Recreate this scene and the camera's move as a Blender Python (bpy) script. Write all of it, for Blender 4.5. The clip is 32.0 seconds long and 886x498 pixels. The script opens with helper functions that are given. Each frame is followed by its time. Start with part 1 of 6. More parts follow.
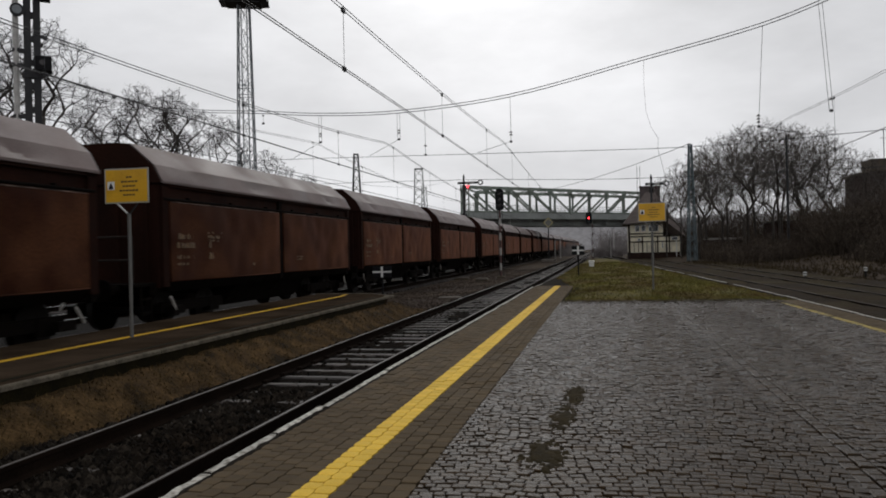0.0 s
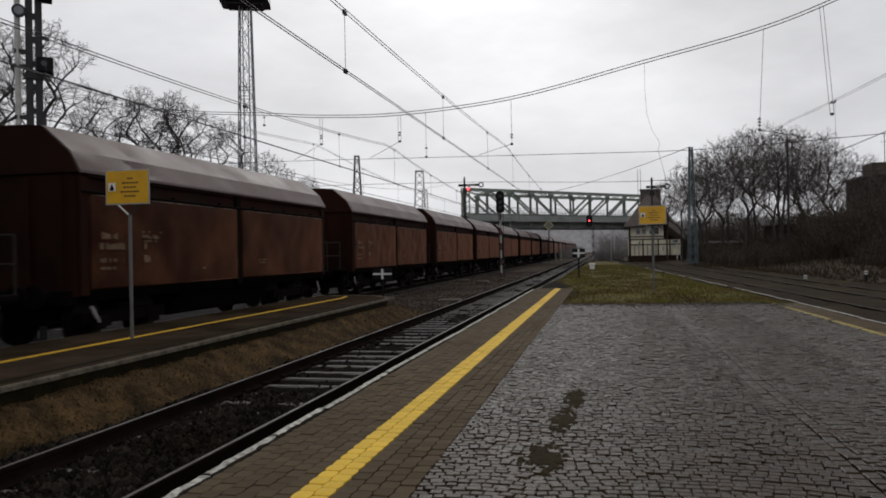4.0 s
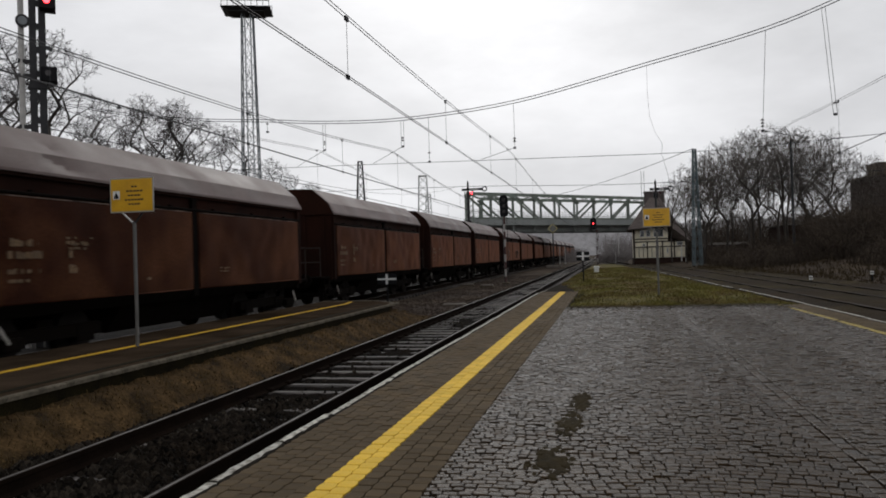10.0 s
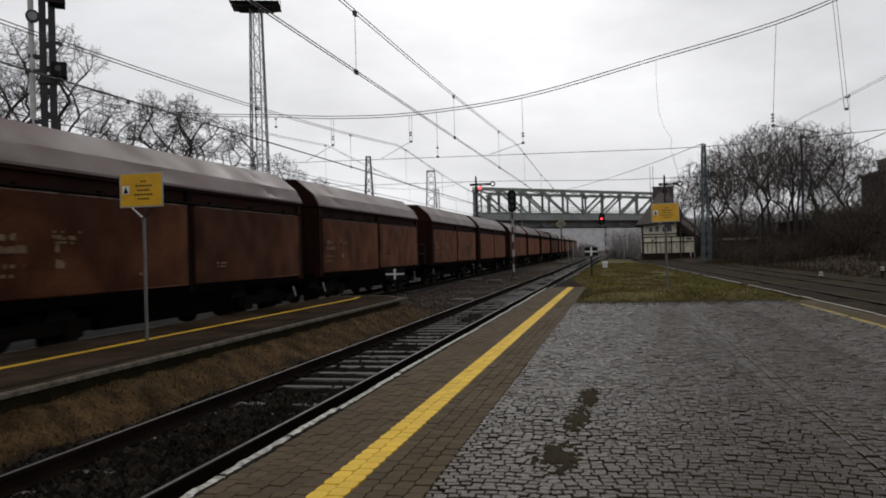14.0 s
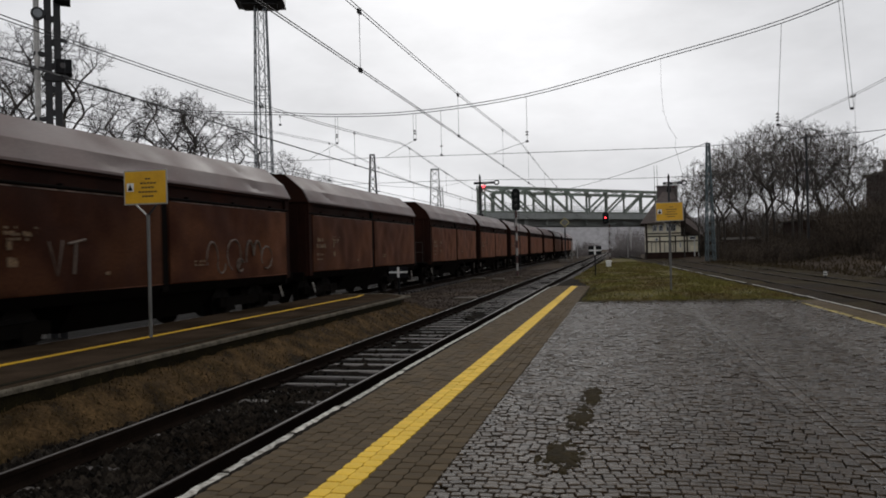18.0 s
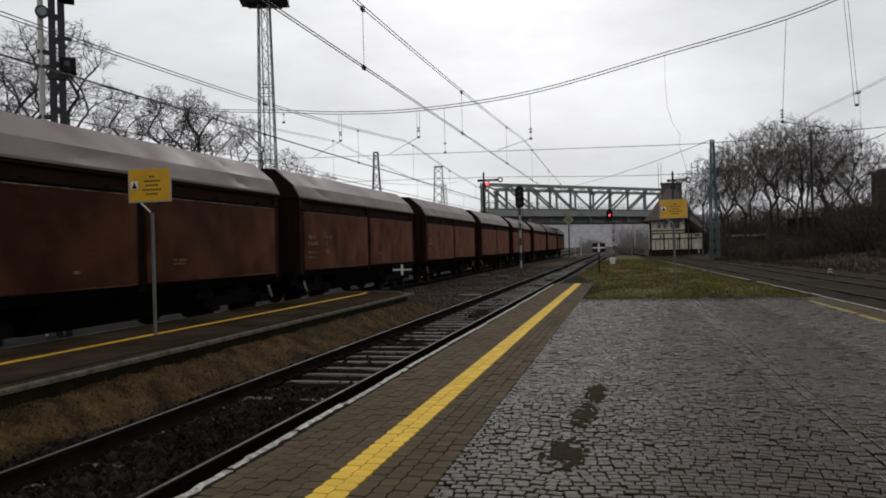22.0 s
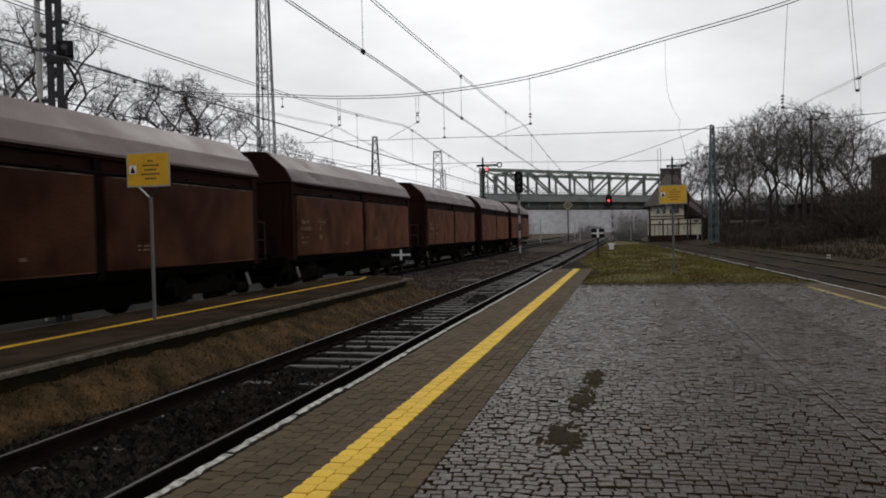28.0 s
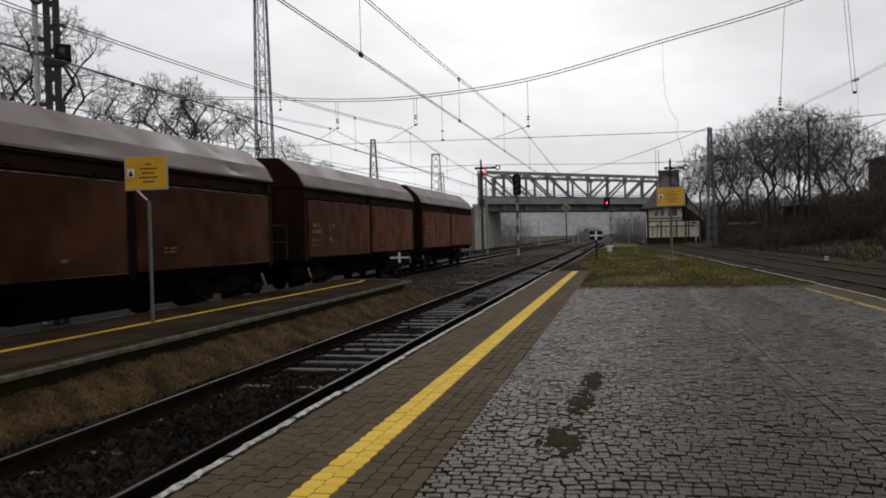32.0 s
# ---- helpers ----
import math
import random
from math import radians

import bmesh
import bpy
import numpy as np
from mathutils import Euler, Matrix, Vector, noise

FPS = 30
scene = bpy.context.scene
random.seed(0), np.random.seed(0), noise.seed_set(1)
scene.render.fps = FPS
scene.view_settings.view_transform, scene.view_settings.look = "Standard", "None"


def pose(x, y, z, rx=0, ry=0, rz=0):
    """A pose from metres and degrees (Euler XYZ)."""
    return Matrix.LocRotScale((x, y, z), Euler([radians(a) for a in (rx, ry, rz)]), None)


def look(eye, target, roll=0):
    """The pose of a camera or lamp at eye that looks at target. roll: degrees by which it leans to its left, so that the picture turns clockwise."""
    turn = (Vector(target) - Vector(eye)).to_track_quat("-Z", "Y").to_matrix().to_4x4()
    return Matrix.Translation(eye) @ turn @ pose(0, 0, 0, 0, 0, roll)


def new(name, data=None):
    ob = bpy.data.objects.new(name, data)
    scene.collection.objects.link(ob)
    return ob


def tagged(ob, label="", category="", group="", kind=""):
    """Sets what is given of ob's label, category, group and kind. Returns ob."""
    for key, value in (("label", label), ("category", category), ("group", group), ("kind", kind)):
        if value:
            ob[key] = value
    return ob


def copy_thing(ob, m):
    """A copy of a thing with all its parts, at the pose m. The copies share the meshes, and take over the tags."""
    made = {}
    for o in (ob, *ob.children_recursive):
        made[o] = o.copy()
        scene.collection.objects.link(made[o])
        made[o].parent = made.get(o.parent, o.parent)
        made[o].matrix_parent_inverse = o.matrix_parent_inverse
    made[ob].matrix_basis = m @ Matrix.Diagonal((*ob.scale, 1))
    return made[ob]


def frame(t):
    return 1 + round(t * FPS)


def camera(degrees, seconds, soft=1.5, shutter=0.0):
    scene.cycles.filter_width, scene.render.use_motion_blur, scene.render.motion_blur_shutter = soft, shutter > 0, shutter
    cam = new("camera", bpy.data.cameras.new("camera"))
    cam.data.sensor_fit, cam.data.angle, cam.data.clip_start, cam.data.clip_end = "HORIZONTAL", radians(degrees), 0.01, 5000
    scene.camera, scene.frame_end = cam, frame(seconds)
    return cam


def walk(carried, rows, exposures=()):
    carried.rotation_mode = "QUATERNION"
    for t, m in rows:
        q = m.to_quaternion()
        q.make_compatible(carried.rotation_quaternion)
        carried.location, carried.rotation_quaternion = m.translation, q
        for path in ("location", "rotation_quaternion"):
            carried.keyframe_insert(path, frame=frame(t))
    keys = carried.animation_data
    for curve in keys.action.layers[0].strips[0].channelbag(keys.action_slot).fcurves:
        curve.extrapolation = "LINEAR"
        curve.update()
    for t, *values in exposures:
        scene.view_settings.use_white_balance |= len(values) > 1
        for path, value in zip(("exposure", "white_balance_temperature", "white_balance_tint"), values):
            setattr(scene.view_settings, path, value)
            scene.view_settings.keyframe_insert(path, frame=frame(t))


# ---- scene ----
cam = camera(61.5, 32.0, soft=1.8, shutter=0.4)
EYE = 1.40
# seconds, yaw to the left of the rails, pitch, lean: a phone held by hand on one spot
TURNS = [
    (0, 12.27, 0.03, -1.27), (0.5, 12.46, -0.48, -1.21), (1, 12.67, -0.51, -1.22),
    (1.5, 12.62, 0.04, -1.11), (2, 12.45, -0.07, -1.16), (2.5, 12.58, 0.05, -1.14),
    (3, 12.26, 0.34, -1.07), (3.5, 12.32, 0.20, -1.06), (5.5, 12.07, 0.34, -1.26),
    (6, 11.94, 0.79, -1.23), (6.5, 11.90, 0.12, -1.19), (7, 12.02, 0.26, -1.20),
    (7.5, 11.87, 0.31, -1.27), (8, 11.84, -0.49, -1.20), (8.5, 12.60, 0.82, -1.44),
    (9, 12.87, 0.30, -1.49), (9.5, 12.59, 0.62, -1.64), (10, 12.61, 0.56, -1.69),
    (10.5, 12.83, 0.34, -1.75), (11, 12.88, 0.33, -1.73), (11.5, 13.13, 0.22, -1.73),
    (12, 13.31, 0.29, -1.68), (12.5, 13.37, 0.22, -1.66), (13, 13.81, 0.28, -1.63),
    (13.5, 13.50, 0.22, -1.65), (14, 13.24, 0.20, -1.60), (14.5, 13.24, 0.24, -1.57),
    (16.5, 13.29, -0.17, -1.45), (17, 13.23, -0.42, -1.40), (17.5, 13.21, -0.28, -1.41),
    (18, 13.52, 0.08, -1.39), (18.5, 13.64, 0.17, -1.41), (19, 14.07, 0.10, -1.42),
    (19.5, 14.09, -0.03, -1.43), (20, 14.13, -0.03, -1.42), (20.5, 13.99, 0.10, -1.41),
    (21, 13.63, 0.04, -1.42), (21.5, 13.69, 0.04, -1.43), (22, 13.81, -0.11, -1.44),
    (22.5, 13.72, -0.18, -1.46), (23, 13.78, -0.21, -1.60), (23.5, 13.19, -0.31, -1.50),
    (24, 13.53, -0.76, -1.46), (24.5, 13.84, -0.79, -1.39), (25, 13.75, -0.93, -1.38),
    (25.5, 13.65, -1.72, -1.38), (27.5, 13.56, -1.26, -1.30), (28, 13.76, -1.25, -1.33),
    (28.5, 13.76, -1.31, -1.32), (29, 13.76, -1.44, -1.31), (29.5, 13.68, -1.47, -1.25),
    (30, 13.36, -1.53, -1.24), (30.5, 13.43, -1.59, -1.34), (31, 13.44, -1.51, -1.38),
    (31.5, 13.48, -1.45, -1.40), (32, 13.63, -1.05, -1.47),
]


def gaze(yaw, pitch, lean):
    """The camera's pose on its spot."""
    a, b = radians(yaw), radians(pitch)
    way = Vector((-math.sin(a) * math.cos(b), math.cos(a) * math.cos(b), math.sin(b)))
    return look((0, 0, EYE), Vector((0, 0, EYE)) + way, lean)


EXPOSURE = 0.0
LIGHTER = ((0, -0.02), (7, 0.0), (12, 0.07), (19, 0.05), (24, 0.04), (28, 0.10), (32, 0.10))
walk(cam, [(t, gaze(yaw, pitch, lean)) for t, yaw, pitch, lean in TURNS], [(t, EXPOSURE + e) for t, e in LIGHTER])

# ---- light: an even overcast winter sky, the sun a pale spot behind it ----
world = bpy.data.worlds.new("overcast_sky")
scene.world = world
world.use_nodes = True
wn, wl = world.node_tree.nodes, world.node_tree.links
wn.clear()
SUN_AZ, SUN_EL = radians(-9), radians(32)
sky = wn.new("ShaderNodeTexSky")
sky.sky_type, sky.sun_disc = "NISHITA", False
sky.sun_elevation, sky.sun_rotation = SUN_EL, SUN_AZ
sky.air_density, sky.dust_density, sky.ozone_density = 1.0, 6.0, 1.0
grey = wn.new("ShaderNodeHueSaturation")
grey.inputs["Saturation"].default_value = 0.12
co = wn.new("ShaderNodeTexCoord")
mp = wn.new("ShaderNodeMapping")
mp.inputs["Scale"].default_value = (1.6, 1.6, 4.0)
cl = wn.new("ShaderNodeTexNoise")
cl.inputs["Scale"].default_value, cl.inputs["Detail"].default_value, cl.inputs["Roughness"].default_value = 1.9, 6.0, 0.55
cr = wn.new("ShaderNodeMapRange")
cr.inputs["From Min"].default_value, cr.inputs["From Max"].default_value = 0.3, 0.7
cr.inputs["To Min"].default_value, cr.inputs["To Max"].default_value = 0.80, 1.11
# the cloud deck evens out the clear sky's own gradient
mixg = wn.new("ShaderNodeMixRGB")
mixg.inputs["Fac"].default_value = 0.94
mixg.inputs["Color2"].default_value = (4.95, 5.00, 5.20, 1)
mul = wn.new("ShaderNodeMixRGB")
mul.blend_type, mul.inputs["Fac"].default_value = "MULTIPLY", 1.0
bg = wn.new("ShaderNodeBackground")
bg.inputs["Strength"].default_value = 0.137
wo = wn.new("ShaderNodeOutputWorld")
wl.new(sky.outputs["Color"], grey.inputs["Color"])
wl.new(grey.outputs["Color"], mixg.inputs["Color1"])
wl.new(co.outputs["Generated"], mp.inputs["Vector"])
wl.new(mp.outputs["Vector"], cl.inputs["Vector"])
wl.new(cl.outputs["Fac"], cr.inputs["Value"])
wl.new(mixg.outputs["Color"], mul.inputs["Color1"])
wl.new(cr.outputs["Result"], mul.inputs["Color2"])
wl.new(mul.outputs["Color"], bg.inputs["Color"])
wl.new(bg.outputs["Background"], wo.inputs["Surface"])
sun_data = bpy.data.lights.new("sun_behind_cloud", "SUN")
sun_data.energy, sun_data.angle, sun_data.color = 0.30, radians(20), (1.0, 0.97, 0.92)
sun = new("sun_behind_cloud", sun_data)
sun.matrix_basis = look((0, 0, 60), (-math.sin(SUN_AZ) * 60, -math.cos(SUN_AZ) * 60, 60 - math.tan(SUN_EL) * 60))

# ---- tools ----
R = random.Random(7)


def mat(name, base, rough=0.8, spread=0.25, scale=6.0, fine=60.0, bump=0.15, metal=0.0, tint=None, stain=0.0, stain_scale=0.7, island=0.0, obj=0.0, stretch=(1, 1, 1), spec=0.5, bump_dist=0.01, sheen=0.0):
    """A procedural surface: grain at two scales, an optional second colour in patches, bump, and a change from piece to piece."""
    m = bpy.data.materials.new(name)
    m.use_nodes = True
    n, l = m.node_tree.nodes, m.node_tree.links
    n.clear()
    out, b = n.new("ShaderNodeOutputMaterial"), n.new("ShaderNodeBsdfPrincipled")
    l.new(b.outputs[0], out.inputs[0])
    tc, mp_ = n.new("ShaderNodeTexCoord"), n.new("ShaderNodeMapping")
    mp_.inputs["Scale"].default_value = stretch
    l.new(tc.outputs["Object"], mp_.inputs["Vector"])

    def tex(s, detail=3.0):
        t = n.new("ShaderNodeTexNoise")
        t.inputs["Scale"].default_value, t.inputs["Detail"].default_value = s, detail
        l.new(mp_.outputs["Vector"], t.inputs["Vector"])
        return t.outputs["Fac"]

    def ramp(sock, lo, hi, a=0.3, c=0.7):
        r = n.new("ShaderNodeMapRange")
        for k, v in (("From Min", a), ("From Max", c), ("To Min", lo), ("To Max", hi)):
            r.inputs[k].default_value = v
        l.new(sock, r.inputs["Value"])
        return r.outputs["Result"]

    def mult(a, c):
        r = n.new("ShaderNodeMath")
        r.operation = "MULTIPLY"
        l.new(a, r.inputs[0])
        l.new(c, r.inputs[1])
        return r.outputs[0]

    big, small = tex(scale), tex(fine, 2.0)
    value = mult(ramp(big, 1 - spread, 1 + spread), ramp(small, 1 - spread * 0.8, 1 + spread * 0.8))
    if island:
        g = n.new("ShaderNodeNewGeometry")
        value = mult(value, ramp(g.outputs["Random Per Island"], 1 - island, 1 + island, 0, 1))
    if obj:
        o = n.new("ShaderNodeObjectInfo")
        value = mult(value, ramp(o.outputs["Random"], 1 - obj, 1 + obj, 0, 1))
    col = n.new("ShaderNodeRGB")
    col.outputs[0].default_value = (*base, 1)
    colour = col.outputs[0]
    if tint:
        mx = n.new("ShaderNodeMixRGB")
        mx.inputs["Color2"].default_value = (*tint, 1)
        l.new(colour, mx.inputs["Color1"])
        l.new(ramp(tex(stain_scale, 6.0), 0, stain, 0.45, 0.62), mx.inputs["Fac"])
        colour = mx.outputs[0]
    vm = n.new("ShaderNodeVectorMath")
    vm.operation = "SCALE"
    l.new(colour, vm.inputs[0])
    l.new(value, vm.inputs["Scale"])
    l.new(vm.outputs[0], b.inputs["Base Color"])
    b.inputs["Metallic"].default_value = metal
    if sheen:
        b.inputs["Sheen Weight"].default_value, b.inputs["Sheen Roughness"].default_value = sheen, 0.4
        b.inputs["Sheen Tint"].default_value = (1.0, 0.46, 0.30, 1)
    b.inputs["Specular IOR Level"].default_value = spec
    l.new(ramp(big, max(rough - 0.12, 0.05), min(rough + 0.12, 1)), b.inputs["Roughness"])
    if bump:
        bp = n.new("ShaderNodeBump")
        bp.inputs["Strength"].default_value, bp.inputs["Distance"].default_value = bump, bump_dist
        l.new(small, bp.inputs["Height"])
        l.new(bp.outputs[0], b.inputs["Normal"])
    return m


def glow(name, colour, strength):
    m = bpy.data.materials.new(name)
    m.use_nodes = True
    b = m.node_tree.nodes["Principled BSDF"]
    b.inputs["Base Color"].default_value = (*colour, 1)
    b.inputs["Emission Color"].default_value = (*colour, 1)
    b.inputs["Emission Strength"].default_value = strength
    return m


class Shape:
    """Collects corners and faces of one mesh."""

    def __init__(self):
        self.v, self.f = [], []

    def add(self, verts, faces):
        k = len(self.v)
        self.v += [tuple(p) for p in verts]
        self.f += [tuple(i + k for i in f) for f in faces]
        return self

    def box(self, x0, x1, y0, y1, z0, z1, bevel=0.0):
        c = [(x0, y0, z0), (x1, y0, z0), (x1, y1, z0), (x0, y1, z0)]
        if bevel <= 0:
            return self.add(c + [(x, y, z1) for x, y, _ in c], [(3, 2, 1, 0), (4, 5, 6, 7), (0, 1, 5, 4), (1, 2, 6, 5), (2, 3, 7, 6), (3, 0, 4, 7)])
        b = bevel
        up = [(x, y, z1 - b) for x, y, _ in c]
        top = [(x0 + b, y0 + b, z1), (x1 - b, y0 + b, z1), (x1 - b, y1 - b, z1), (x0 + b, y1 - b, z1)]
        return self.add(c + up + top, [(3, 2, 1, 0), (8, 9, 10, 11)] + [(i, (i + 1) % 4, 4 + (i + 1) % 4, 4 + i) for i in range(4)] + [(4 + i, 4 + (i + 1) % 4, 8 + (i + 1) % 4, 8 + i) for i in range(4)])

    def beam(self, p, q, w, h=None, up=(0, 0, 1)):
        """A square bar from p to q."""
        p, q, h = Vector(p), Vector(q), h or w
        d = (q - p).normalized()
        s = d.cross(Vector(up))
        s = (s if s.length > 1e-4 else d.cross(Vector((0, 1, 0)))).normalized()
        t = s.cross(d)
        c = [s * (w / 2 * a) + t * (h / 2 * b) for a, b in ((-1, -1), (1, -1), (1, 1), (-1, 1))]
        return self.add([p + k for k in c] + [q + k for k in c], [(3, 2, 1, 0), (4, 5, 6, 7), (0, 1, 5, 4), (1, 2, 6, 5), (2, 3, 7, 6), (3, 0, 4, 7)])

    def rod(self, p, q, r, r2=None, seg=8, caps=True):
        """A round bar from p to q, tapered to r2."""
        p, q, r2 = Vector(p), Vector(q), r if r2 is None else r2
        d = (q - p).normalized()
        s = d.cross(Vector((0, 0, 1)))
        s = (s if s.length > 1e-3 else d.cross(Vector((0, 1, 0)))).normalized()
        t = s.cross(d)
        ring = [s * math.cos(2 * math.pi * i / seg) + t * math.sin(2 * math.pi * i / seg) for i in range(seg)]
        faces = [(i, (i + 1) % seg, seg + (i + 1) % seg, seg + i) for i in range(seg)]
        if caps:
            faces += [tuple(reversed(range(seg))), tuple(range(seg, 2 * seg))]
        return self.add([p + k * r for k in ring] + [q + k * r2 for k in ring], faces)

    def path(self, pts, r, seg=5):
        """One continuous thin tube through the points."""
        k, m = len(self.v), len(pts)
        for i, p in enumerate(pts):
            d = (Vector(pts[min(i + 1, m - 1)]) - Vector(pts[max(i - 1, 0)])).normalized()
            s = d.cross(Vector((0, 0, 1)))
            s = (s if s.length > 1e-3 else d.cross(Vector((0, 1, 0)))).normalized()
            t = s.cross(d)
            self.v += [tuple(Vector(p) + (s * math.cos(2 * math.pi * j / seg) + t * math.sin(2 * math.pi * j / seg)) * r) for j in range(seg)]
        for i in range(m - 1):
            self.f += [(k + i * seg + j, k + i * seg + (j + 1) % seg, k + (i + 1) * seg + (j + 1) % seg, k + (i + 1) * seg + j) for j in range(seg)]
        return self

    def prism(self, outline, y0, y1):
        """An outline in x, z (counter-clockwise seen from -y) drawn out along y."""
        n = len(outline)
        faces = [tuple(range(n)), tuple(reversed(range(n, 2 * n)))] + [(i, n + i, n + (i + 1) % n, (i + 1) % n) for i in range(n)]
        return self.add([(x, y0, z) for x, z in outline] + [(x, y1, z) for x, z in outline], faces)

    def prism_x(self, outline, x0, x1):
        """An outline in y, z drawn out along x."""
        n = len(outline)
        faces = [tuple(reversed(range(n))), tuple(range(n, 2 * n))] + [(i, (i + 1) % n, n + (i + 1) % n, n + i) for i in range(n)]
        return self.add([(x0, y, z) for y, z in outline] + [(x1, y, z) for y, z in outline], faces)

    def prism_z(self, outline, z0, z1):
        """An outline in x, y drawn out along z."""
        n = len(outline)
        faces = [tuple(reversed(range(n))), tuple(range(n, 2 * n))] + [(i, (i + 1) % n, n + (i + 1) % n, n + i) for i in range(n)]
        return self.add([(x, y, z0) for x, y in outline] + [(x, y, z1) for x, y in outline], faces)

    def grid(self, x0, x1, y0, y1, nx, ny, height):
        """A sheet of ground."""
        k = len(self.v)
        for j in range(ny + 1):
            for i in range(nx + 1):
                x, y = x0 + (x1 - x0) * i / nx, y0 + (y1 - y0) * j / ny
                self.v.append((x, y, height(x, y)))
        for j in range(ny):
            for i in range(nx):
                a = k + j * (nx + 1) + i
                self.f.append((a, a + 1, a + nx + 2, a + nx + 1))
        return self

    def mesh(self, name, material, smooth=False):
        me = bpy.data.meshes.new(name)
        me.from_pydata(self.v, [], self.f)
        me.materials.append(material)
        if smooth:
            me.polygons.foreach_set("use_smooth", [True] * len(me.polygons))
        me.update()
        return me


def thing(name, label, category, at=None, group="", kind=""):
    ob = tagged(new(name), label, category, group, kind)
    ob.empty_display_size = 0.2
    if at is not None:
        ob.matrix_basis = at
    return ob


def part(name, shape, material, parent, label="", smooth=False, kind=""):
    """One mesh under a thing or a part."""
    ob = new(name, shape if isinstance(shape, bpy.types.Mesh) else shape.mesh(name, material, smooth))
    ob.parent = parent
    return tagged(ob, label, kind=kind)


def solid(name, shape, material, label, category, group="", kind="", smooth=False):
    """A thing that is one mesh."""
    return tagged(new(name, shape.mesh(name, material, smooth)), label, category, group, kind)


def write(text, size, material, at, parent, name="lettering"):
    """Lettering of the built-in font as a mesh."""
    cu = bpy.data.curves.new(name, "FONT")
    cu.body, cu.size, cu.align_x, cu.align_y, cu.extrude = text, size, "CENTER", "CENTER", 0.001
    tmp = new("tmp", cu)
    me = bpy.data.meshes.new_from_object(tmp.evaluated_get(bpy.context.evaluated_depsgraph_get()))
    bpy.data.objects.remove(tmp)
    me.materials.clear()
    me.materials.append(material)
    ob = new(name, me)
    ob.parent, ob.matrix_basis = parent, at
    return ob

# ---- materials ----
M_GROUND = mat("soil_and_cinders", (0.044, 0.0325, 0.0235), 0.95, 0.35, 0.35, 14, 0.6, tint=(0.066, 0.0470, 0.0290), stain=0.9, stain_scale=0.12, bump_dist=0.04, spec=0.06)
M_BALLAST = mat("old_ballast", (0.0175, 0.0142, 0.0108), 0.85, 0.45, 3, 30, 0.8, tint=(0.0105, 0.0072, 0.0046), stain=0.7, stain_scale=0.5, island=0.9, bump_dist=0.03, spec=0.04)
# darker than the loose ballast stones lying on it
M_BED = mat("near_black_track_bed", (0.0080, 0.0064, 0.0050), 0.95, 0.45, 3, 30, 0.8, tint=(0.0055, 0.0040, 0.0028), stain=0.7, stain_scale=0.5, bump_dist=0.03, spec=0.01)
# lifted above the near ballast's tone, with the distance haze put in
M_YARD = mat("damp_yard_gravel_paled_for_haze", (0.046, 0.035, 0.029), 0.85, 0.4, 2, 26, 0.7, tint=(0.030, 0.021, 0.016), stain=0.8, stain_scale=0.3, island=0.35, bump_dist=0.03, spec=0.08)
M_PALEBED = mat("wet_grey_ballast", (0.014, 0.0125, 0.011), 0.9, 0.45, 2, 26, 0.7, tint=(0.012, 0.010, 0.009), stain=0.8, stain_scale=0.6, island=0.5, bump_dist=0.03, spec=0.05)
M_WETRAIL = mat("polished_wet_rail_head", (0.42, 0.42, 0.43), 0.3, 0.1, 2, 40, 0.05, metal=0.8)
M_SOIL = mat("brown_soil_with_dead_grass", (0.0540, 0.0330, 0.0142), 0.95, 0.5, 3.0, 26, 0.5, tint=(0.0230, 0.0150, 0.0065), stain=0.9, stain_scale=2.6, island=0.35, bump_dist=0.04, spec=0.04)
M_RAIL = mat("rusty_rail", (0.010, 0.0066, 0.0048), 0.95, 0.3, 4, 60, 0.2, spec=0.02)
M_RAILTOP = mat("worn_rail_head", (0.055, 0.047, 0.042), 0.5, 0.15, 2, 40, 0.05, metal=0.4)
M_SLEEPER = mat("grey_weathered_sleeper", (0.072, 0.063, 0.057), 0.6, 0.35, 5, 60, 0.3, tint=(0.016, 0.012, 0.010), stain=0.85, stain_scale=1.6, obj=0.5, island=0.5, stretch=(1, 8, 8), spec=0.3)
M_SETT = mat("wet_granite_sett", (0.0305, 0.0198, 0.0100), 0.28, 0.25, 6, 90, 0.3, tint=(0.0300, 0.0174, 0.0074), stain=0.8, stain_scale=0.35, island=0.28, obj=0.28, spec=0.070)
M_JOINT = mat("dark_joint_sand", (0.0140, 0.0104, 0.0064), 0.95, 0.4, 3, 60, 0.4, spec=0.02)
M_PAVER = mat("brown_grey_concrete_paver", (0.082, 0.0610, 0.0375), 0.9, 0.2, 4, 120, 0.3, tint=(0.066, 0.0460, 0.0245), stain=0.7, stain_scale=0.5, island=0.16, obj=0.16, spec=0.10)
M_YELLOW = mat("yellow_painted_paver", (0.70, 0.455, 0.055), 0.8, 0.12, 3, 70, 0.2, tint=(0.54, 0.33, 0.032), stain=0.6, stain_scale=1.5, island=0.10, obj=0.10, spec=0.2)
M_YELLOWOLD = mat("worn_yellow_line", (0.52, 0.31, 0.014), 0.85, 0.2, 3, 50, 0.2, tint=(0.40, 0.235, 0.012), stain=0.7, stain_scale=0.8, spec=0.15)
M_EDGE = mat("white_painted_edge_stone", (0.46, 0.44, 0.39), 0.8, 0.3, 9, 60, 0.6, tint=(0.12, 0.105, 0.08), stain=0.9, stain_scale=14, island=0.10, obj=0.15)
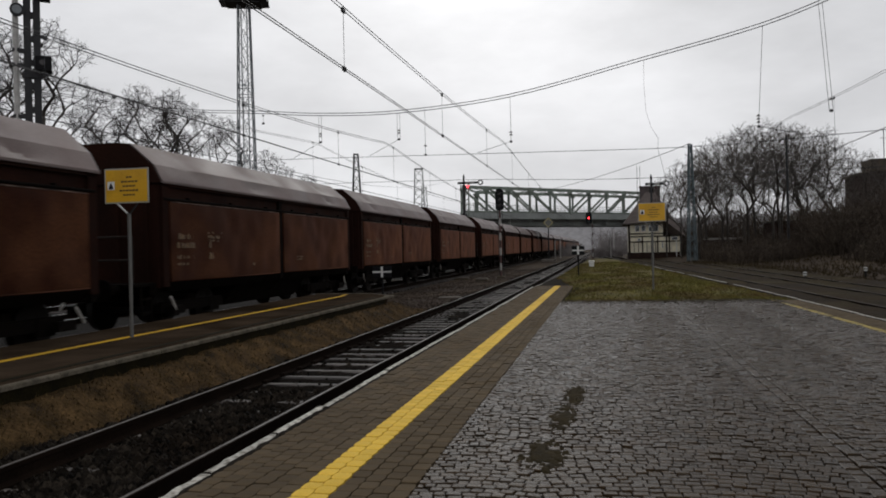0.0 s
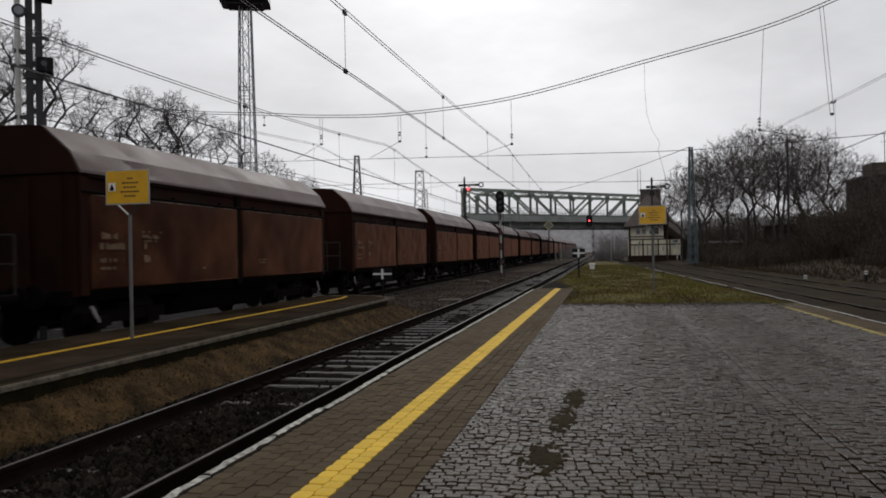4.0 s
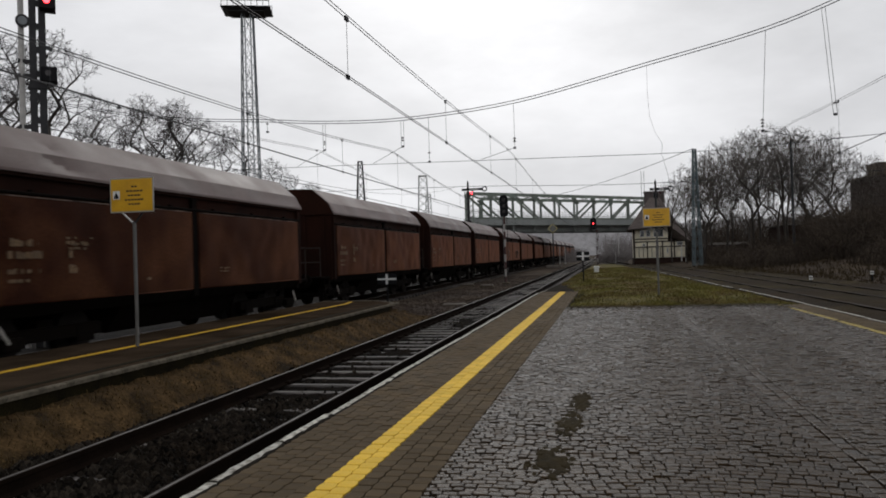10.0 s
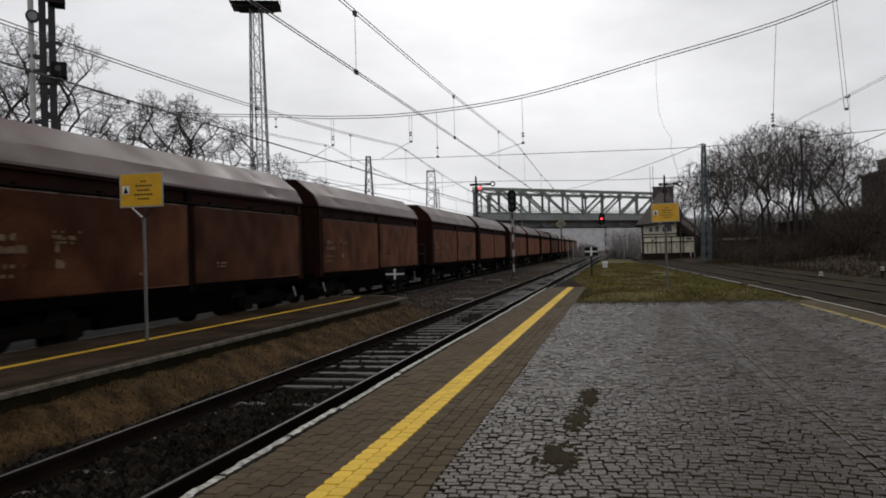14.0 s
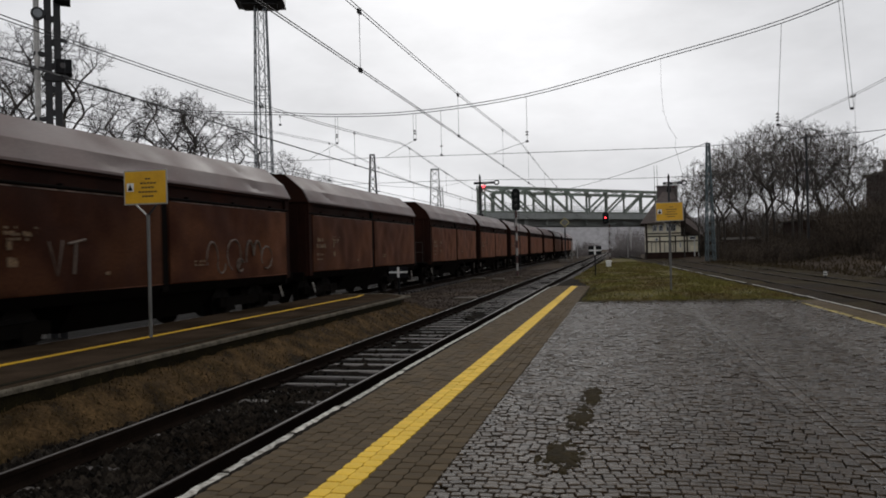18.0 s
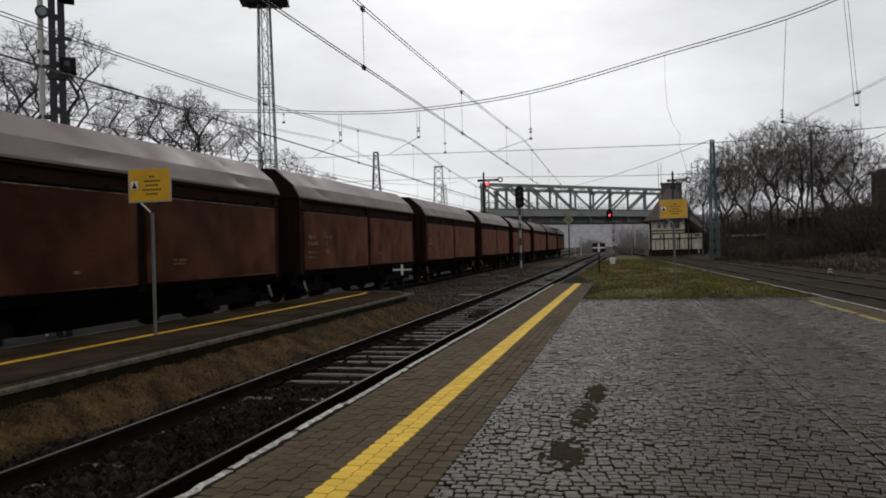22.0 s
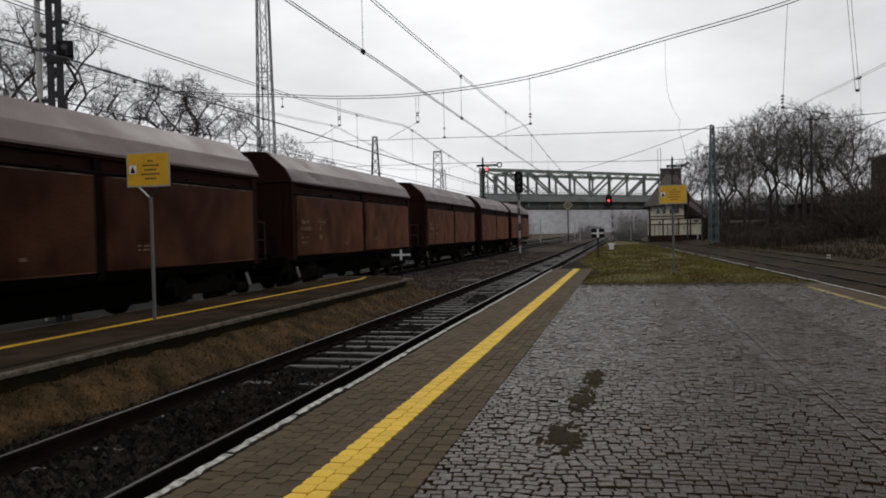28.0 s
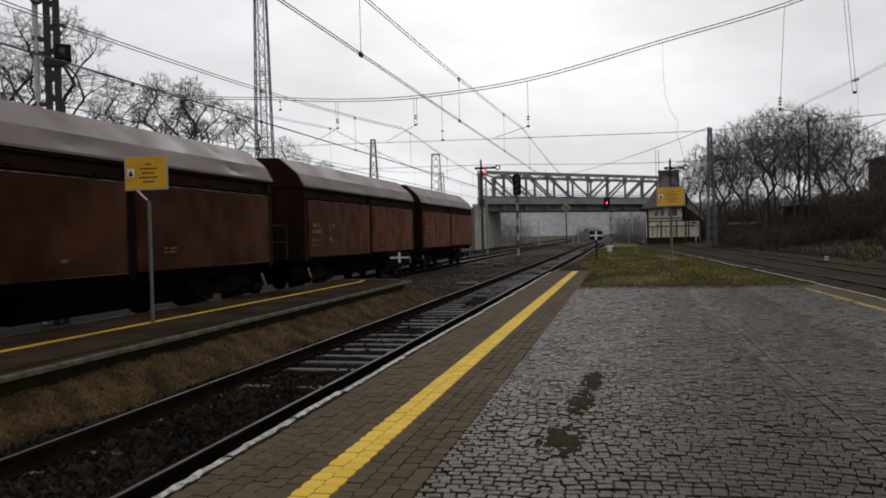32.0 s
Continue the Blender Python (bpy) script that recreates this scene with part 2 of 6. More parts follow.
M_CONCRETE = mat("grey_weathered_concrete", (0.092, 0.075, 0.054), 0.95, 0.25, 2, 50, 0.35, tint=(0.040, 0.034, 0.024), stain=0.7, stain_scale=0.8, spec=0.15)
M_TAR = mat("old_asphalt", (0.0400, 0.0285, 0.0195), 1.0, 0.25, 1.5, 90, 0.4, tint=(0.0185, 0.0130, 0.0080), stain=0.8, stain_scale=0.5, spec=0.0)
M_KERB = mat("dirty_kerb_concrete", (0.108, 0.093, 0.070), 0.95, 0.3, 2, 50, 0.35, tint=(0.026, 0.022, 0.015), stain=0.55, stain_scale=9, obj=0.05, spec=0.06)
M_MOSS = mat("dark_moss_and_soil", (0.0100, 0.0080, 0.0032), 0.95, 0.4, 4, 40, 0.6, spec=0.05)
M_GRASS = mat("winter_grass", (0.128, 0.115, 0.029), 0.85, 0.35, 0.8, 20, 0.2, tint=(0.105, 0.070, 0.026), stain=0.95, stain_scale=0.55, island=0.35, spec=0.15)
M_TURF = mat("thin_turf", (0.095, 0.083, 0.024), 0.95, 0.35, 1.2, 30, 0.7, tint=(0.078, 0.052, 0.021), stain=0.9, stain_scale=0.5, bump_dist=0.03, spec=0.1)
M_WAGON = mat("rust_brown_wagon_paint", (0.0185, 0.0068, 0.0042), 0.8, 0.25, 1.1, 30, 0.15, tint=(0.0110, 0.0044, 0.0030), stain=0.85, stain_scale=0.7, obj=0.15, spec=0.06)
M_FLAP = mat("rusty_dented_wagon_flap", (0.0215, 0.0056, 0.0019), 0.75, 0.32, 0.8, 24, 0.2, tint=(0.052, 0.0210, 0.0094), stain=0.75, stain_scale=0.8, obj=0.3, spec=0.06, stretch=(1, 0.75, 0.85), sheen=0.29)
M_WROOF = mat("dusty_wagon_roof", (0.152, 0.117, 0.110), 0.50, 0.14, 0.8, 26, 0.1, tint=(0.115, 0.086, 0.079), stain=0.7, stain_scale=0.6, obj=0.10, spec=0.14)
M_RAILING = mat("grey_brown_railing_paint", (0.028, 0.022, 0.019), 0.6, 0.3, 6, 60, 0.1, spec=0.15)
# wear and the bright edge highlight, both in the base colour
M_LIP = mat("worn_flap_edge_with_highlight", (0.16, 0.115, 0.092), 0.6, 0.6, 2.0, 30, 0.1, tint=(0.015, 0.007, 0.004), stain=0.9, stain_scale=2.5, spec=0.2)
# near-black, far below the wagon's body paint
M_UNDER = mat("near_black_running_gear", (0.0042, 0.0030, 0.0022), 0.8, 0.35, 4, 40, 0.3, spec=0.04)
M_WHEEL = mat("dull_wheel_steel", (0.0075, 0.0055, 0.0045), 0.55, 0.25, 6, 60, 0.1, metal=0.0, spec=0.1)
M_LEVER = mat("pale_grey_paint", (0.40, 0.39, 0.37), 0.55, 0.2, 6, 60, 0.1)
M_STENCIL = mat("faded_white_stencil", (0.125, 0.078, 0.038), 0.7, 0.45, 8, 60, 0.05)
M_STEEL = mat("galvanised_steel", (0.165, 0.180, 0.190), 0.5, 0.18, 3, 50, 0.1, metal=0.2)
M_DARKSTEEL = mat("dark_grey_steel", (0.034, 0.034, 0.036), 0.6, 0.25, 3, 50, 0.1, spec=0.2)
M_SIGNY = mat("yellow_sign_enamel", (0.66, 0.36, 0.010), 0.42, 0.06, 2, 30, 0.02, tint=(0.50, 0.26, 0.008), stain=0.5, stain_scale=3)
M_SIGNEDGE = mat("grey_sign_edge", (0.33, 0.32, 0.29), 0.5, 0.1, 4, 40, 0.05)
M_BLACK = mat("black_paint", (0.008, 0.008, 0.009), 0.6, 0.2, 4, 50, 0.05, spec=0.12)
M_WHITE = mat("white_paint", (0.62, 0.62, 0.60), 0.5, 0.12, 3, 50, 0.05)
M_BRIDGE = mat("green_bridge_paint", (0.170, 0.205, 0.172), 0.6, 0.2, 0.6, 12, 0.1, tint=(0.15, 0.12, 0.095), stain=0.35, stain_scale=0.5)
M_GIRDER = mat("grey_green_bridge_girder", (0.24, 0.255, 0.245), 0.7, 0.15, 0.4, 8, 0.1)
M_WIRE = mat("weathered_wire", (0.034, 0.034, 0.037), 0.6, 0.1, 1, 10, 0.0, metal=0.0, spec=0.2)
M_INSUL = mat("brown_glazed_insulator", (0.035, 0.028, 0.026), 0.35, 0.1, 4, 40, 0.0)
M_BARK = mat("wet_grey_bark", (0.054, 0.047, 0.041), 0.9, 0.3, 3, 30, 0.4, stretch=(4, 4, 1), spec=0.15)
M_TWIG = mat("bare_twigs", (0.088, 0.077, 0.068), 0.9, 0.25, 0.4, 10, 0.0, spec=0.15)
M_TWIGDARK = mat("dark_wet_twigs", (0.050, 0.044, 0.043), 0.9, 0.25, 0.4, 10, 0.0, spec=0.15)
M_BUSH = mat("brown_undergrowth", (0.060, 0.047, 0.036), 0.95, 0.4, 0.4, 8, 0.0, island=0.4, spec=0.1)
M_PLASTER = mat("cream_plaster", (0.74, 0.68, 0.52), 0.8, 0.15, 1.2, 30, 0.1, tint=(0.55, 0.50, 0.40), stain=0.6, stain_scale=0.7)
M_TIMBER = mat("dark_timber", (0.034, 0.028, 0.023), 0.8, 0.3, 3, 40, 0.2, spec=0.1)
M_TILE = mat("grey_roof_tile", (0.135, 0.112, 0.103), 0.85, 0.2, 1.0, 20, 0.2, stretch=(1, 1, 3), spec=0.15)
M_BRICK = mat("dark_brick", (0.030, 0.018, 0.0145), 0.9, 0.25, 1.5, 30, 0.3, spec=0.08)
M_GLASS = mat("dark_window_glass", (0.02, 0.022, 0.025), 0.1, 0.1, 2, 10, 0.0, spec=0.8)
# mist is put into the base colour, far paler than wood
M_MIST = mat("far_wood_mist_in_colour", (0.52, 0.51, 0.52), 1.0, 0.15, 0.06, 0.5, 0.0, spec=0.0)
# scrub tone lifted to a pale grey-brown, distance haze in the colour
M_HAZY = mat("far_scrub_haze_in_colour", (0.195, 0.178, 0.172), 1.0, 0.2, 0.2, 4, 0.0, spec=0.0)
M_WEED = mat("dead_brown_weeds", (0.046, 0.034, 0.018), 0.95, 0.4, 0.4, 8, 0.0, island=0.4, spec=0.1)
M_POSTW = mat("dull_white_band", (0.30, 0.29, 0.27), 0.6, 0.15, 3, 50, 0.05)
M_POSTR = mat("dull_red_band", (0.055, 0.020, 0.018), 0.6, 0.15, 3, 50, 0.05)
M_SPRAY = mat("pale_spray_paint", (0.090, 0.064, 0.046), 0.6, 0.35, 6, 60, 0.05)
M_STRAW = mat("dead_straw_and_soil", (0.062, 0.041, 0.0185), 0.95, 0.4, 2, 22, 0.2, island=0.6, spec=0.04)
M_VERGE = mat("weedy_brown_track_bed", (0.0245, 0.0172, 0.0100), 0.95, 0.4, 0.6, 18, 0.9, tint=(0.040, 0.0315, 0.0130), stain=0.9, stain_scale=0.25, bump_dist=0.05, spec=0.05)
# edge stone body, much darker than its whitewashed top
M_EDGEFACE = mat("dark_edge_concrete", (0.016, 0.0130, 0.0100), 0.9, 0.3, 4, 50, 0.3, spec=0.08)
M_OLDTOP = mat("dull_rusty_rail_head", (0.045, 0.034, 0.027), 0.6, 0.2, 2, 40, 0.05, spec=0.25)
M_LEVERDIM = mat("grimy_pale_lever", (0.36, 0.34, 0.31), 0.6, 0.3, 6, 60, 0.1, spec=0.3)
M_LID = mat("dirty_concrete_lid", (0.13, 0.115, 0.100), 0.9, 0.3, 3, 50, 0.3, spec=0.15)
M_SIGNTEXT = mat("faded_black_lettering", (0.075, 0.045, 0.012), 0.5, 0.3, 9, 90, 0.02)
M_POLE = mat("dull_zinc_pole", (0.115, 0.112, 0.105), 0.6, 0.2, 3, 50, 0.1, spec=0.25)
M_YELLOWPALE = mat("pale_worn_yellow_line", (0.44, 0.35, 0.105), 0.85, 0.25, 3, 50, 0.2, tint=(0.12, 0.088, 0.040), stain=0.9, stain_scale=4.0, spec=0.15)
M_TEAL = mat("dark_blue_grey_mast_paint", (0.085, 0.110, 0.118), 0.6, 0.2, 2, 40, 0.1, spec=0.3)

# ---- the large structure: ground, tracks, platforms ----
RAIL = -0.30          # top of the rails; the platform's paving is at 0
NEAR, FAR_T, THIRD = -4.12, -10.72, -15.2   # track axes


def edge(y):
    """The platform's far-side edge, which bends with its track."""
    return 4.85 - 0.056 * 4 * math.log1p(math.exp((y - 15) / 4))


def smooth(a, b, x):
    t = min(max((x - a) / (b - a), 0), 1)
    return t * t * (3 - 2 * t)


def ground_z(x, y):
    z = -0.56 + 0.05 * noise.noise((x * 0.4, y * 0.4, 0))
    z += 1.0 * smooth(11, 22, x) + 0.35 * smooth(50, 85, y) * smooth(4.6, 8, x)
    z += 1.2 * smooth(-24, -45, -abs(x) if x < 0 else 0)
    flat = smooth(59, 52, abs(x)) * smooth(139, 125, y)
    return -0.5 + (z + 0.5) * flat


far = Shape().grid(-60, 60, -60, 140, 120, 200, ground_z)
rim = [(-60, -60), (60, -60), (60, 140), (-60, 140)]
big = [(-2500, -2500), (2500, -2500), (2500, 2500), (-2500, 2500)]
k = len(far.v)
far.v += [(x, y, -0.5) for x, y in rim] + [(x, y, -0.5) for x, y in big]
far.f += [(k + i, k + 4 + i, k + 4 + (i + 1) % 4, k + (i + 1) % 4) for i in range(4)]
solid("ground", far, M_GROUND, "dark brown cinder and soil ground of a rail yard", "ground", kind="structure", smooth=True)


def rail_line(axis, side, y0, y1, step):
    """One rail: foot, web and head drawn along the axis, and its worn top as a second mesh."""
    prof = [(-0.07, -0.17), (0.07, -0.17), (0.07, -0.155), (0.012, -0.13), (0.012, -0.045), (0.036, -0.035), (0.036, -0.003), (-0.036, -0.003), (-0.036, -0.035), (-0.012, -0.045), (-0.012, -0.13), (-0.07, -0.155)]
    sh, top = Shape(), Shape()
    n, m = len(prof), int((y1 - y0) / step)
    for j in range(m + 1):
        y = y0 + (y1 - y0) * j / m
        x = axis(y) + side * 0.753
        sh.v += [(x + a, y, RAIL + b) for a, b in prof]
        top.v += [(x - 0.017, y, RAIL - 0.002), (x - 0.011, y, RAIL + 0.001), (x + 0.011, y, RAIL + 0.001), (x + 0.017, y, RAIL - 0.002)]
    for j in range(m):
        sh.f += [(j * n + i, j * n + (i + 1) % n, (j + 1) * n + (i + 1) % n, (j + 1) * n + i) for i in range(n)]
        top.f += [(j * 4 + i, j * 4 + 4 + i, j * 4 + 5 + i, j * 4 + 1 + i) for i in range(3)]
    return sh, top


def track(name, axis, y0, y1, label, near=None, top_mat=None):
    t = thing(name, label, "railway track", kind="structure")
    for side in (-1, 1):
        sh, top = rail_line(axis, side, y0, y1, 4.0)
        r = part("rail", sh, M_RAIL, t)
        part("rail_head", top, top_mat or M_RAILTOP, r, "worn top of the rail")
    one = Shape().box(-1.28, 1.28, -0.08, 0.08, -0.14, 0.0, 0.022)
    me, rest, y, n = one.mesh("sleeper", M_SLEEPER), Shape(), y0 + 0.3, 0
    while y < y1:
        if near and near[0] < y < near[1] and n < 290:
            s = part("sleeper", me, M_SLEEPER, t)
            s.matrix_basis = pose(axis(y) + R.uniform(-0.02, 0.02), y, RAIL - 0.165 + R.uniform(-0.006, 0.004), 0, 0, R.uniform(-0.6, 0.6))
            for side in (-1, 1):
                c = part("rail_clip", CLIP, M_RAIL, s)
                c.matrix_basis = pose(side * 0.753, 0, 0)
            n += 1
        else:
            k = len(rest.v)
            rest.v += [(axis(y) + a, y + b, RAIL - 0.165 + c) for a, b, c in one.v]
            rest.f += [tuple(i + k for i in f) for f in one.f]
        y += 0.60
    part("sleepers", rest, M_SLEEPER, t, kind="stuff")
    return t


CLIP = Shape().box(-0.13, -0.045, -0.06, 0.06, 0, 0.05, 0.012).box(0.045, 0.13, -0.06, 0.06, 0, 0.05, 0.012).mesh("rail_clip", M_RAIL)
track("track_1", lambda y: NEAR, -60, 330, "single rusty track on grey weathered sleepers beside the platform", (9, 100))
track("track_2", lambda y: FAR_T, -290, 330, "rusty track under the coal train")
track("track_3", lambda y: THIRD, -60, 330, "yard track with shining rails behind the train", None, M_WETRAIL)
solid("yard_track_bed", Shape().grid(-34.2, -12.6, -10, 88, 108, 196, lambda x, y: -0.455 - 0.04 * smooth(1.7, 2.3, abs(x - THIRD)) + 0.5 * smooth(-23, -34, x) + 0.03 * noise.noise((x * 2.5, y * 2.5, 21))), M_PALEBED, "wet grey crushed stone under the yard track", "track bed", kind="structure", smooth=True)
track("track_4", lambda y: edge(y) + 1.65, -30, 150, "bending rusty track behind the platform", (14, 60), M_OLDTOP)
track("track_5", lambda y: edge(y) + 1.65 + 3.3 + 0.012 * max(y - 30, 0), -30, 92, "second bending rusty track in brown weeds", None, M_OLDTOP)
track("track_6", lambda y: -19.6, -20, 88, "yard track with shining rails towards the bridge", None, M_WETRAIL)


def bed_z(x, y):
    """Stone bed of the near track: heaped over the sleepers close by, lower further on."""
    d = abs(x - NEAR)
    z = -0.447 - 0.036 * smooth(6.0, 11.5, y) + 0.026 * noise.noise((x * 3, y * 3, 5)) + 0.05 * noise.noise((x * 0.9, y * 0.45, 15)) + 0.014 * noise.noise((x * 9, y * 9, 7))
    return z - 0.10 * smooth(1.25, 1.7, d) - 0.05 * smooth(0.62, 0.72, d) * (1 - smooth(0.8, 0.95, d))


solid("track_bed", Shape().grid(-6.0, -2.45, -40, 110, 36, 900, bed_z), M_BED, "very dark crushed-stone track bed", "track bed", kind="structure", smooth=True)
stones = Shape()
for i in range(24000):
    y = 4.2 + 32 * R.random() ** 1.7
    x = NEAR + R.uniform(-1.55, 1.35)
    if abs(abs(x - NEAR) - 0.753) < 0.09 or (y > 9.5 and R.random() < 0.92):
        continue
    z, s = bed_z(x, y), 0.016 + 0.046 * R.random() ** 1.7
    a, b = R.uniform(0, 3.1), R.uniform(0.6, 1.1)
    ca, sa = math.cos(a) * s, math.sin(a) * s
    stones.add([(x + ca, y + sa, z - 0.01), (x - sa * b, y + ca * b, z - 0.01), (x - ca, y - sa, z - 0.01), (x + sa * b, y - ca * b, z - 0.01), (x + ca * 0.3 - sa * 0.2, y + sa * 0.3, z + s * 0.8), (x - ca * 0.4, y - sa * 0.3 + ca * 0.2, z + s * 0.7)],
               [(0, 1, 4), (1, 5, 4), (1, 2, 5), (2, 3, 5), (3, 4, 5), (3, 0, 4)])
solid("ballast_stones", stones, M_BALLAST, "loose grey crushed stones between the rails", "ballast", kind="stuff")


def bank_z(x, y):
    """Soil between the near track and the low platform, banked up to its wall."""
    u = smooth(-5.3, -6.25, x)
    end = smooth(23.5, 21.0, y)
    return -0.54 + (0.41 * u * end) + 0.035 * noise.noise((x * 2.2, y * 2.2, 3)) + 0.03 * noise.noise((x * 7, y * 7, 9))


def verge_z(x, y):
    """Soil and weeds grown up between the rails of the bending tracks."""
    e = edge(y)
    near_rail = min(abs(abs(x - e - 1.65) - 0.753), abs(abs(x - e - 4.95 - 0.012 * max(y - 30, 0)) - 0.753))
    return RAIL - 0.022 - 0.06 * (1 - smooth(0.06, 0.16, near_rail)) + 0.05 * noise.noise((x * 1.5, y * 0.8, 12)) - 0.5 * smooth(7.4, 8.6, x - e) - 0.25 * smooth(0.5, 0.15, x - e)


vg, VN = Shape(), 340
for j in range(VN + 1):
    y = 4 + 92 * (j / VN) ** 1.5
    vg.v += [(edge(y) + 0.06 + 8.6 * i / 70, y, verge_z(edge(y) + 0.06 + 8.6 * i / 70, y)) for i in range(71)]
vg.f = [(j * 71 + i, j * 71 + i + 1, j * 71 + i + 72, j * 71 + i + 71) for j in range(VN) for i in range(70)]
solid("weedy_track_bed", vg, M_VERGE, "brown weedy soil between the bending tracks", "track bed", kind="structure", smooth=True)

solid("soil_bank", Shape().grid(-6.3, -5.15, -30, 24, 24, 420, bank_z), M_SOIL, "brown soil bank with dead grass along the low platform", "soil bank", kind="structure", smooth=True)
clods = Shape()
for i in range(6000):
    y, x = 5 + 18.5 * R.random() ** 1.4, R.uniform(-6.2, -5.2)
    z, s = bank_z(x, y), R.uniform(0.008, 0.030)
    a = R.uniform(0, 6.3)
    if R.random() < 0.45:
        clods.add([(x + s * math.cos(a + q), y + s * math.sin(a + q), z - 0.01) for q in (0, 2.1, 4.2)] + [(x, y, z + s * 0.9)], [(0, 1, 3), (1, 2, 3), (2, 0, 3)])
    else:
        h = R.uniform(0.03, 0.10)
        clods.add([(x, y, z - 0.01), (x + 0.012 * math.cos(a), y + 0.012 * math.sin(a), z - 0.01), (x + R.uniform(-0.07, 0.07), y + R.uniform(-0.07, 0.07), z + h)], [(0, 1, 2)])
solid("dead_grass_and_clods", clods, M_STRAW, "tufts of dead grass and clods on the brown bank", "dead grass", kind="stuff")

gravel = Shape()
for i in range(9000):
    y, x = 22.8 + 45 * R.random() ** 1.5, R.uniform(-9.0, -5.0)
    if y < 24 and x > -9.2 and x < -6.0:
        continue
    z, s, a = ground_z(x, y), 0.025 + 0.05 * R.random() ** 2, R.uniform(0, 6.3)
    gravel.add([(x + s * math.cos(a + q), y + s * math.sin(a + q), z - 0.02) for q in (0, 1.5, 3.2, 4.6)] + [(x + s * 0.2, y, z + s * R.uniform(0.5, 1.0))], [(0, 1, 4), (1, 2, 4), (2, 3, 4), (3, 0, 4)])
solid("yard_gravel", gravel, M_YARD, "loose dark gravel between the tracks", "ballast", kind="stuff")

# the low platform between the tracks
LZ = 0.05
OUT = [(-6.25, -40), (-6.25, 20.6), (-6.45, 21.6), (-7.3, 22.6), (-9.1, 22.7), (-9.1, -40)]
low = thing("low_platform", "narrow low platform of dark asphalt with a worn yellow line", "platform", kind="structure")
part("paving", Shape().prism_z(OUT, -0.7, LZ), M_TAR, low, "dark worn asphalt")
part("yellow_line", Shape().prism_z([(-7.88, -40), (-7.74, -40), (-7.74, 21.2), (-7.88, 21.2)], LZ, LZ + 0.005).prism_z([(-7.86, 21.204), (-7.74, 21.204), (-7.95, 22.3), (-8.06, 22.25)], LZ, LZ + 0.005), M_YELLOWOLD, low, "worn yellow safety line")
kerb = Shape().box(-0.05, 0.05, -0.495, 0.495, -0.01, 0.045, 0.014).mesh("kerb_stone", M_KERB)
for i in range(62):
    y = -40 + i
    k = part("kerb_stone", kerb, M_KERB, low)
    k.matrix_basis = pose(-6.25 + R.uniform(-0.004, 0.004), y, LZ - 0.033 + R.uniform(-0.002, 0.002), 0, 0, R.uniform(-0.1, 0.1))
for (x0, y0), (x1, y1) in zip(OUT[1:4], OUT[2:5]):
    n = max(1, round(math.hypot(x1 - x0, y1 - y0)))
    for j in range(n):
        u = (j + 0.5) / n
        k = part("kerb_stone", kerb, M_KERB, low)
        k.matrix_basis = pose(x0 + (x1 - x0) * u, y0 + (y1 - y0) * u, LZ - 0.03, 0, 0, math.degrees(math.atan2(y1 - y0, x1 - x0)) - 90)
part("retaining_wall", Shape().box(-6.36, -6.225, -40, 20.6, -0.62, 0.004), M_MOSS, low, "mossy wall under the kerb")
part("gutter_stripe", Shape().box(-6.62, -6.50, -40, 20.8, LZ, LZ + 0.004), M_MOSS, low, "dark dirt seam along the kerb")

# the platform that the camera stands on
base = thing("platform", "broad old station platform paved with setts and concrete pavers", "platform", kind="structure")
ys = [-30, 0, 10, 14, 18, 22, 26, 30, 36, 44, 54, 66, 80]
left = [(-2.5, -30), (-2.5, 26), (-2.2, 36.5), (-1.7, 60), (-1.3, 80)]
part("base_slab", Shape().prism_z([(edge(y) - 0.02, y) for y in ys] + list(reversed(left)), -0.7, -0.023), M_JOINT, base, "dark sand bed in the joints")
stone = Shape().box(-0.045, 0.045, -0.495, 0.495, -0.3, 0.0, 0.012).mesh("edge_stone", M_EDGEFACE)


def paint_strip(seed):
    """Whitewash on top of an edge stone, flaked along its rims."""
    sh, rs = Shape(), random.Random(seed)
    for i in range(19):
        y = -0.49 + 0.98 * i / 18
        a = 0.027 + 0.016 * noise.noise((y * 7, seed, 1)) + rs.uniform(-0.007, 0.004)
        b = 0.030 + 0.016 * noise.noise((y * 7, seed, 5)) + rs.uniform(-0.007, 0.004)
        sh.v += [(-a, y, 0.0035), (b, y, 0.0035), (-a - 0.002, y, -0.002), (b + 0.002, y, -0.002)]
        if i:
            k = 4 * i
            sh.f += [(k - 4, k - 3, k + 1, k), (k - 2, k - 4, k, k + 2), (k - 3, k - 1, k + 3, k + 1)]
    return sh.mesh("whitewash", M_EDGE)


STRIPS = [paint_strip(q) for q in range(5)]


def edge_stone(m):
    s = part("edge_stone", stone, M_EDGEFACE, base)
    s.matrix_basis = m
    part("whitewash", STRIPS[R.randrange(5)], M_EDGE, s, "flaking whitewash")
for i in range(37):
    edge_stone(pose(-2.5 + R.uniform(-0.008, 0.008), -10.2 + i, 0.012 + R.uniform(-0.006, 0.006), 0, 0, R.uniform(-0.4, 0.4)))
for i in range(10):
    u = (i + 0.5) / 10
    edge_stone(pose(-2.5 + 0.3 * u + R.uniform(-0.04, 0.04), 27 + 9.6 * u, -0.03 - 0.06 * u, R.uniform(-1, 1), 0, -1.7 + R.uniform(-3, 3)))
for i in range(62):
    y = -8 + i
    if y > 24 and R.random() < 0.12:
        continue
    edge_stone(pose(edge(y), y, 0.01 + R.uniform(-0.01, 0.005), 0, 0, math.degrees(math.atan2(edge(y) - edge(y + 1), 1)) + R.uniform(-0.5, 0.5)))

# ---- the coal train ----
HALF = 6.02


